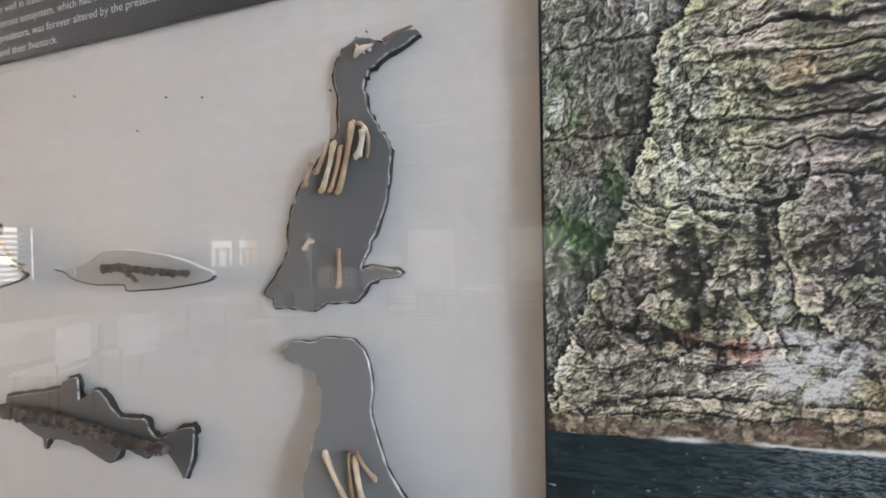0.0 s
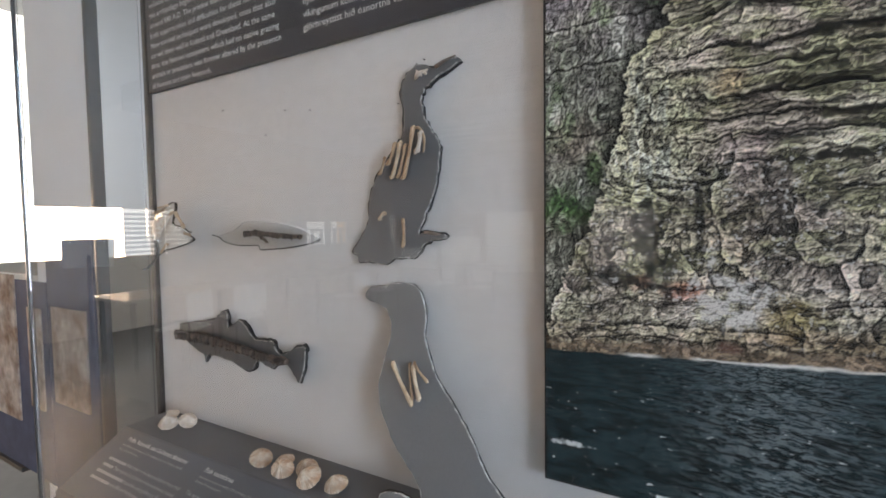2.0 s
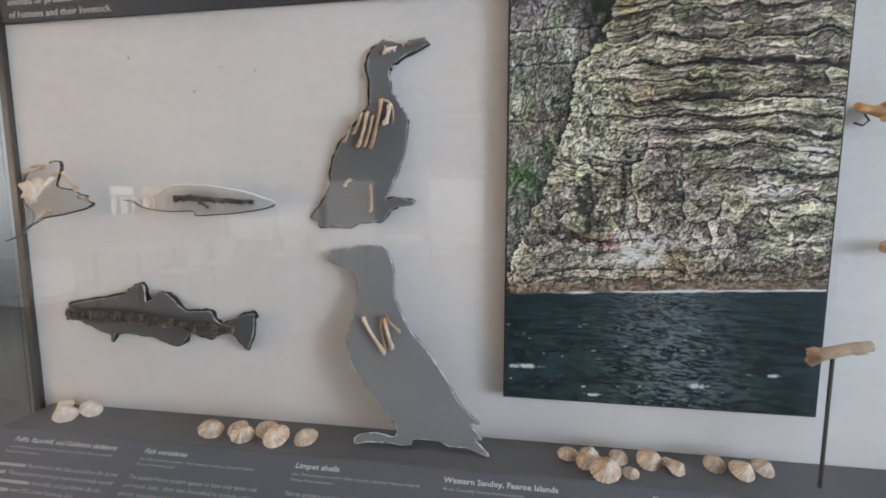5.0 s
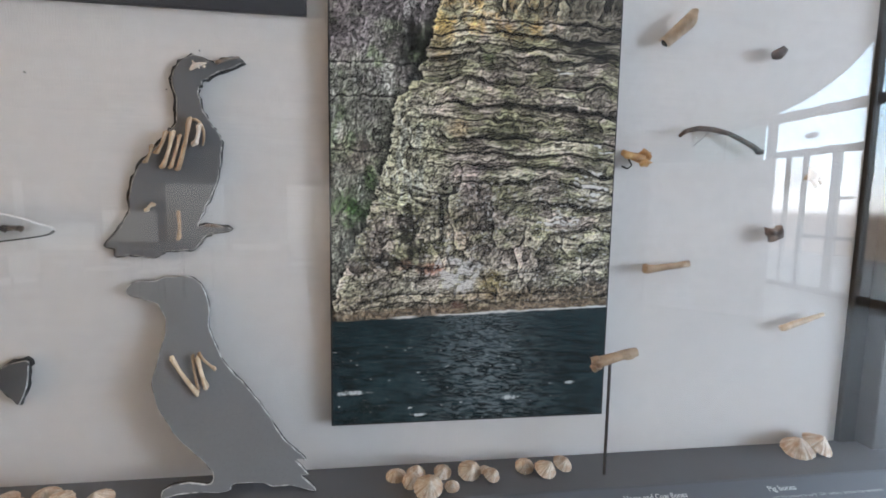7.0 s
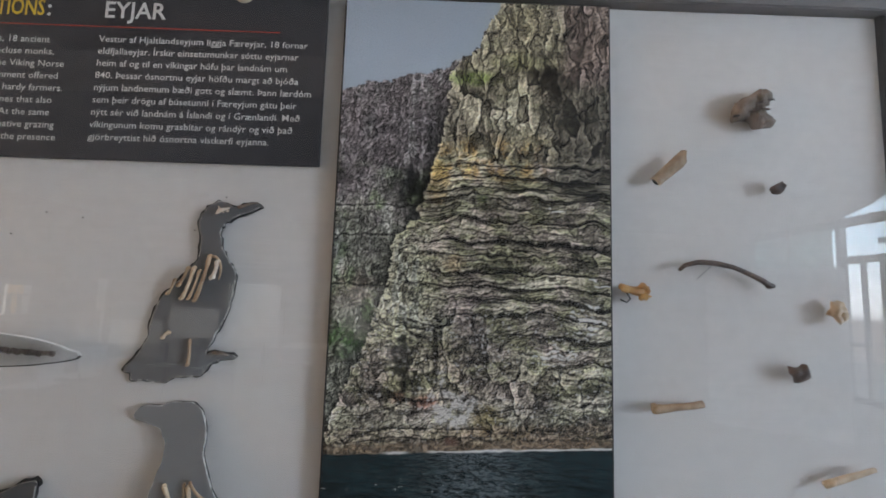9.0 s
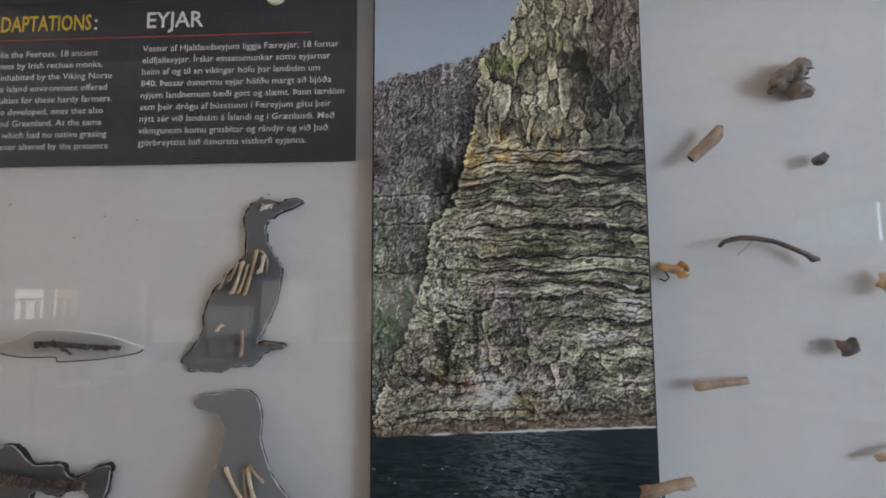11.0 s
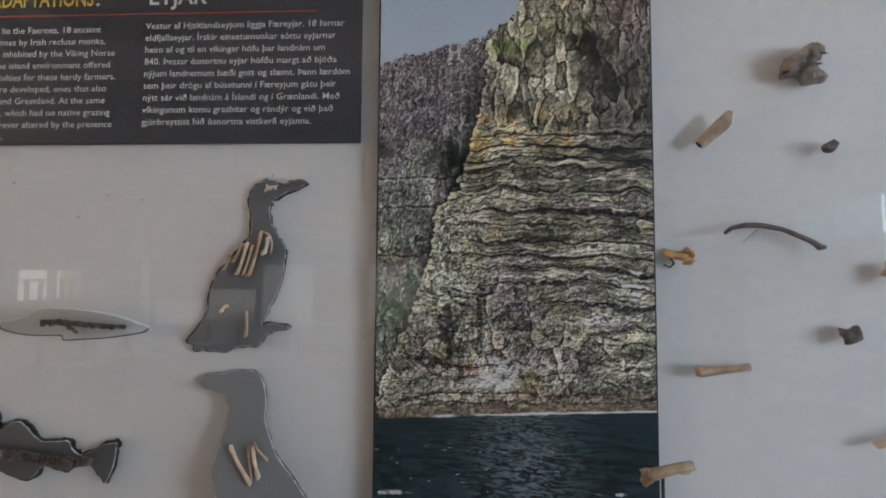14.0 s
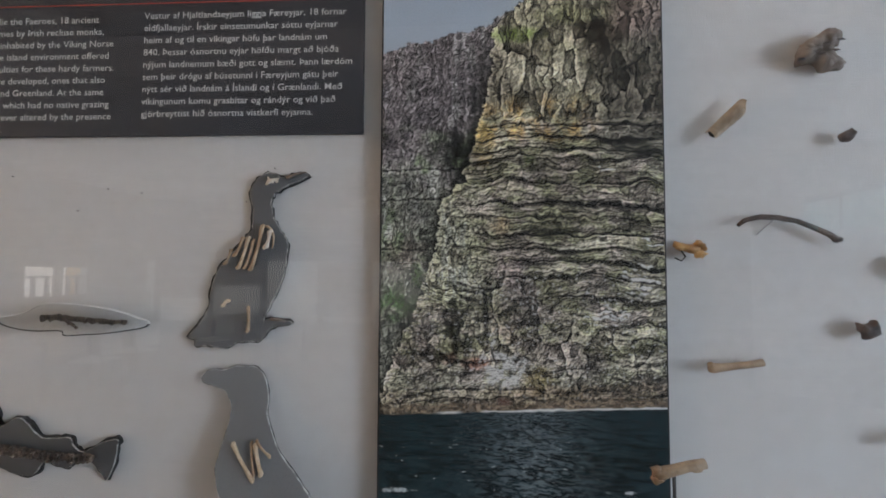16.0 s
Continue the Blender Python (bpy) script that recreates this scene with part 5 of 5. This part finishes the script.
ring = [(X_WIN - 0.02, Y_BACK)] + ring + [(1.2, -3.2), (X_LEFT, -3.4), (X_LEFT, Y_BACK)]
lo = [bm.verts.new((x, y, H_SOFFIT)) for x, y in ring]
hi = [bm.verts.new((x, y, H_SOFFIT + 0.35)) for x, y in ring]
bm.faces.new(lo)
bm.faces.new(hi[::-1])
for i in range(len(lo)):
    j = (i + 1) % len(lo)
    bm.faces.new((lo[i], lo[j], hi[j], hi[i]))
tagged(mesh_object("ceiling", bm, PLASTER), "white hanging ceiling with a long curved edge", kind="structure")
bm = box(X_LEFT, X_WIN, Y_BACK - 0.2, Y_BACK, 1.78, H_ROOF)
box(X_LEFT, X_WIN, Y_BACK - 0.2, Y_BACK, 0, 0.10, bm=bm)
box(-0.65, X_WIN, Y_BACK - 0.2, Y_BACK, 0.103, 1.777, bm=bm)
tagged(mesh_object("wall_south", bm, PLASTER), "white rear wall with a low band of windows", kind="structure")
win = empty("window_3", "low band of windows with pale frames in the rear wall", "window", kind="structure")
for x0, x1 in ((-7.15, -7.05), (-5.85, -5.75), (-4.62, -4.48), (-3.27, -3.17), (-2.12, -2.0), (-0.72, -0.655)):
    part("mullion", box(x0, x1, Y_BACK - 0.16, Y_BACK - 0.06, 0.105, 1.775), PLASTER_WARM, win)
for x0, x1, z0 in ((-7.04, -5.86, 0.9), (-5.74, -4.63, 1.2), (-3.16, -2.13, 0.5)):
    part("blind", box(x0, x1, Y_BACK - 0.13, Y_BACK - 0.11, z0, 1.77), PLASTER_WARM, win, "pale blind drawn part of the way down")
tagged(mesh_object("wall_north", box(-14, 14, 4.0, 4.2, 0, H_ROOF), material("blue_grey_paint", (0.42, 0.46, 0.53, 1), 0.7, vary=0.03, grain=9, stain=0.7)), "plain blue-grey far wall", kind="structure")
# window wall with doors on the right
win = empty("window_1", "tall grey-framed window wall with glazed doors", "window", kind="structure")
for y in (-0.9, -2.4, -3.9, -5.0, -6.0, -7.85, -9.2):
    part("mullion", box(X_WIN, X_WIN + 0.12, y - 0.05, y + 0.05, 0, H_ROOF), ALUMINIUM, win)
for z in (0.06, 4.7):
    part("transom", box(X_WIN + 0.003, X_WIN + 0.115, Y_BACK, 3.9, z - 0.055, z + 0.055), ALUMINIUM, win)
part("transom", box(X_WIN + 0.003, X_WIN + 0.115, -7.8, -6.05, 2.40, 2.52), ALUMINIUM, win)
part("transom", box(X_WIN + 0.003, X_WIN + 0.115, Y_BACK, 3.9, 3.065, 3.225), ALUMINIUM, win)
for y0, y1 in ((-7.80, -7.42), (-7.08, -6.52), (-6.46, -6.0)):
    part("door_leaf", box(X_WIN + 0.02, X_WIN + 0.08, y0 - 0.02, y0 + 0.05, 0.05, 2.40), ALUMINIUM, win)
    part("stile", box(X_WIN + 0.02, X_WIN + 0.08, y1 - 0.03, y1 + 0.03, 0.05, 2.40), ALUMINIUM, win)
    part("rail", box(X_WIN + 0.022, X_WIN + 0.078, y0, y1, 0.95, 1.02), ALUMINIUM, win)
part("side_panel", box(X_WIN - 0.06, X_WIN - 0.004, Y_BACK + 0.01, -7.92, 0, 1.94), material("pale_green_grey_panel", (0.5, 0.56, 0.54, 1), 0.5, vary=0.05, grain=8, stain=1.5), win)
for y0, y1 in ((Y_BACK + 0.01, -9.03), (-8.95, -7.92)):
    part("blind", box(X_WIN - 0.04, X_WIN - 0.035, y0, y1, 1.945, 3.06), BLIND, win, "pale green translucent blind")
part("sign_plate", box(X_WIN - 0.03, X_WIN, -7.05, -6.82, 2.68, 2.78), ALUMINIUM, win)
part("sign_plate", box(X_WIN - 0.03, X_WIN, -6.35, -6.1, 1.62, 1.68), ALUMINIUM, win)
# window wall on the left
win = empty("window_2", "pale-framed window wall behind the tables", "window", kind="structure")
for y in (-9.0, -7.6, -6.2, -4.8, -3.9, -3.3, -2.2, -1.1, 0.3):
    part("mullion", box(X_LEFT - 0.1, X_LEFT, y - 0.05, y + 0.05, 0, H_SOFFIT), PLASTER_WARM, win)
part("lintel", box(X_LEFT - 0.12, X_LEFT + 0.02, Y_BACK, 0.35, 1.78, H_ROOF), PLASTER_WARM, win)
part("lintel", box(X_LEFT - 0.12, X_LEFT + 0.02, 0.35, 4, 5.2, H_ROOF), PLASTER_WARM, win)
for y0, y1 in ((-9.9, -9.04), (-8.96, -8.25), (-6.95, -6.24), (-6.16, -4.84), (-4.76, -4.0)):
    part("blind", box(X_LEFT - 0.06, X_LEFT - 0.03, y0, y1, 1.08, 1.78), PLASTER_WARM, win, "drawn pale blind")
part("transom", box(X_LEFT - 0.08, X_LEFT - 0.01, Y_BACK, 0.35, 1.40, 1.44), PLASTER_WARM, win)
for y in (-8.02, -7.82, -7.38, -7.12):
    part("glazing_bar", box(X_LEFT - 0.07, X_LEFT - 0.02, y - 0.025, y + 0.025, 1.085, 1.395), PLASTER_WARM, win)
part("blind", box(X_LEFT - 0.06, X_LEFT - 0.03, -8.24, -6.96, 1.60, 1.78), PLASTER_WARM, win, "rolled pale blind")
part("sill", box(X_LEFT - 0.12, X_LEFT + 0.02, Y_BACK, 4, 0.0, 1.08), PLASTER_WARM, win)
for k in range(9):
    part("slat", box(X_LEFT + 0.03, X_LEFT + 0.06, -3.85, -3.35, 1.12 + 0.07 * k, 1.155 + 0.07 * k), CHAIR_WHITE, win, "white louvre slat")
# outside
RIGHT_GLOW = glow("daylight_sky", [(0.0, (0.10, 0.09, 0.08)), (0.26, (0.15, 0.125, 0.11)), (0.285, (0.95, 0.97, 1.0)), (0.45, (0.62, 0.82, 1.0)), (1.0, (0.30, 0.55, 0.95))], SKY_RIGHT, -3.0, 13.0)
tagged(mesh_object("backdrop", box(16, 16.1, -40, 6, -3, 16), RIGHT_GLOW), "bright blue sky above a low far shore", kind="structure")
LEFT_GLOW = glow("hazy_sky", [(0.0, (0.8, 0.77, 0.72)), (0.3, (1.0, 0.96, 0.9)), (1.0, (1.0, 0.95, 0.88))], SKY_LEFT, -1.0, 8.0)
tagged(mesh_object("backdrop", box(-13, -12.9, -14, 6, -1, 10), LEFT_GLOW), "bright warm haze beyond the windows", kind="structure")

REAR_GLOW = glow("sunlit_yard", [(0.0, (0.42, 0.39, 0.35)), (0.5, (0.62, 0.60, 0.57)), (1.0, (0.95, 0.97, 1.0))], REAR, -1.0, 4.0)
tagged(mesh_object("backdrop", box(-12, 2, -13.6, -13.5, -1, 4), REAR_GLOW), "pale sunlit yard beyond the low windows", kind="structure")


# tables and chairs
def cafe_chair(m):
    thing = empty("cafe_chair", "white plastic shell chair on thin legs by a table", "chair", m, "chairs round the tables")
    part("seat", box(-0.2, 0.2, -0.2, 0.2, 0.43, 0.455, 0.01), CHAIR_WHITE, thing)
    part("backrest", box(-0.19, 0.19, 0.18, 0.205, 0.5, 0.82, 0.02), CHAIR_WHITE, thing)
    for sx in (-0.17, 0.17):
        part("leg", tube([(sx, -0.16, 0.43), (sx * 1.15, -0.2, 0.0)], [0.01, 0.008], 8), STEEL, thing)
        part("leg", tube([(sx, 0.19, 0.52), (sx * 1.15, 0.22, 0.0)], [0.01, 0.008], 8), STEEL, thing)
    return thing


def cafe_table(m):
    thing = empty("cafe_table", "pale-topped rectangular table near the windows", "table", m, "tables near the windows")
    part("tabletop", box(-0.8, 0.8, -0.4, 0.4, 0.72, 0.75, 0.006), TABLE_WOOD, thing)
    for sx in (-0.7, 0.7):
        for sy in (-0.32, 0.32):
            part("leg", box(sx - 0.02, sx + 0.02, sy - 0.02, sy + 0.02, 0, 0.72), STEEL, thing)
    return thing


table = cafe_table(pose(-5.2, -3.0, 0, 0, 0, 90))
for x, y, r in ((-5.0, -5.4, 90), (-3.4, -7.4, 20), (-0.8, -8.0, 0)):
    copy_thing(table, pose(x, y, 0, 0, 0, r))
chair = cafe_chair(pose(-4.5, -2.6, 0, 0, 0, 250))
for x, y, r in ((-4.5, -3.3, 280), (-4.4, -5.1, 265), (-4.4, -5.8, 280), (-3.1, -6.7, 190), (-3.9, -6.9, 200), (-1.2, -7.4, 180), (-0.4, -7.4, 175)):
    copy_thing(chair, pose(x, y, 0, 0, 0, r))
tagged(mesh_object("white_board", box(-0.75, 0.75, -0.02, 0.02, 0.0, 2.1, 0.01), OFFWHITE), "plain pale display board standing on the floor", "board").matrix_basis = pose(4.6, -5.6, 0, 0, 0, 40)

lectern = empty("lectern", "white tilted reading board on a thin post", "lectern", pose(-5.4, -2.15, 0, 0, 0, -70), "")
part("board", box(-0.22, 0.22, -0.01, 0.01, -0.18, 0.18, 0.004), CHAIR_WHITE, lectern).matrix_basis = pose(0, 0, 1.22, -35, 0, 0)
part("post", tube([(0, 0, 0), (0, 0, 1.2)], [0.02, 0.02], 10), STEEL, lectern)

# ---- neighbours of the case ----
side = empty("neighbour_panel", "navy exhibit panel with sepia prints beside the case", "exhibit panel")
part("board", box(-2.14, -1.645, 0.06, 0.09, 0.3, 2.6, 0.003), material("blue_white_board", (0.80, 0.84, 0.90, 1), 0.9, vary=0.04, grain=6, stain=1.5), side, "white board")
part("board", box(-2.95, -2.143, 0.06, 0.09, 0.42, 1.27, 0.003), OFFWHITE, side, "white board")
part("lower_field", box(-2.95, -2.05, 0.052, 0.0595, 0.42, 1.25), NAVY, side, "navy lower field")
part("print_sheet", box(-2.9, -2.36, 0.046, 0.0515, 0.63, 1.27), PARCHMENT, side, "faded sepia print")
part("print_sheet", box(-2.24, -2.1, 0.046, 0.0515, 0.72, 1.14), PARCHMENT, side, "faded sepia print")
part("print_sheet", box(-2.0, -1.72, 0.046, 0.0515, 0.78, 1.16), PARCHMENT, side, "faded sepia print")
part("field", box(-2.04, -1.66, 0.052, 0.0595, 0.3, 1.45), NAVY, side, "navy text field")
part("bottom_rail", box(-2.96, -2.36, 0.04, 0.1, 0.40, 0.42), STEEL, side)
part("post", box(-1.643, -1.624, 0.05, 0.09, 0.0, 2.7, 0.003), STEEL, side, "dark upright post")
mural = empty("sea_mural", "large blue printed mural of water and sky behind the case", "mural")
SEA_BLUE = material("blue_water_print", (0.025, 0.12, 0.32, 1), 0.5, vary=0.7, grain=42, stain=30, second=(0.24, 0.45, 0.66, 1), bump=0)
SKY_BLUE = material("pale_sky_print", (0.26, 0.42, 0.60, 1), 0.5, vary=0.03, grain=3, stain=1.2)
part("water", box(1.42, 3.6, 0.42, 0.45, 0.3, 1.55), SEA_BLUE, mural, "deep blue sparkling water")
part("sky", box(1.42, 3.6, 0.42, 0.45, 1.554, 3.1), SKY_BLUE, mural, "pale blue sky")
part("stand", box(1.42, 3.6, 0.42, 0.45, 0.0, 0.296), CHARCOAL, mural)
# small nails and specks on the linen
for x, z in ((-0.306, 1.70), (-0.63, 1.73), (-0.55, 1.72), (-0.70, 1.68), (-0.243, 1.775), (-0.86, 1.76)):
    tagged(mesh_object("nail", tube([(x, WALL_Y - 0.004, z), (x, WALL_Y + 0.002, z)], [0.0014, 0.0010], 8), STEEL), "tiny dark nail head in the linen wall", "nail", "nails in the wall")
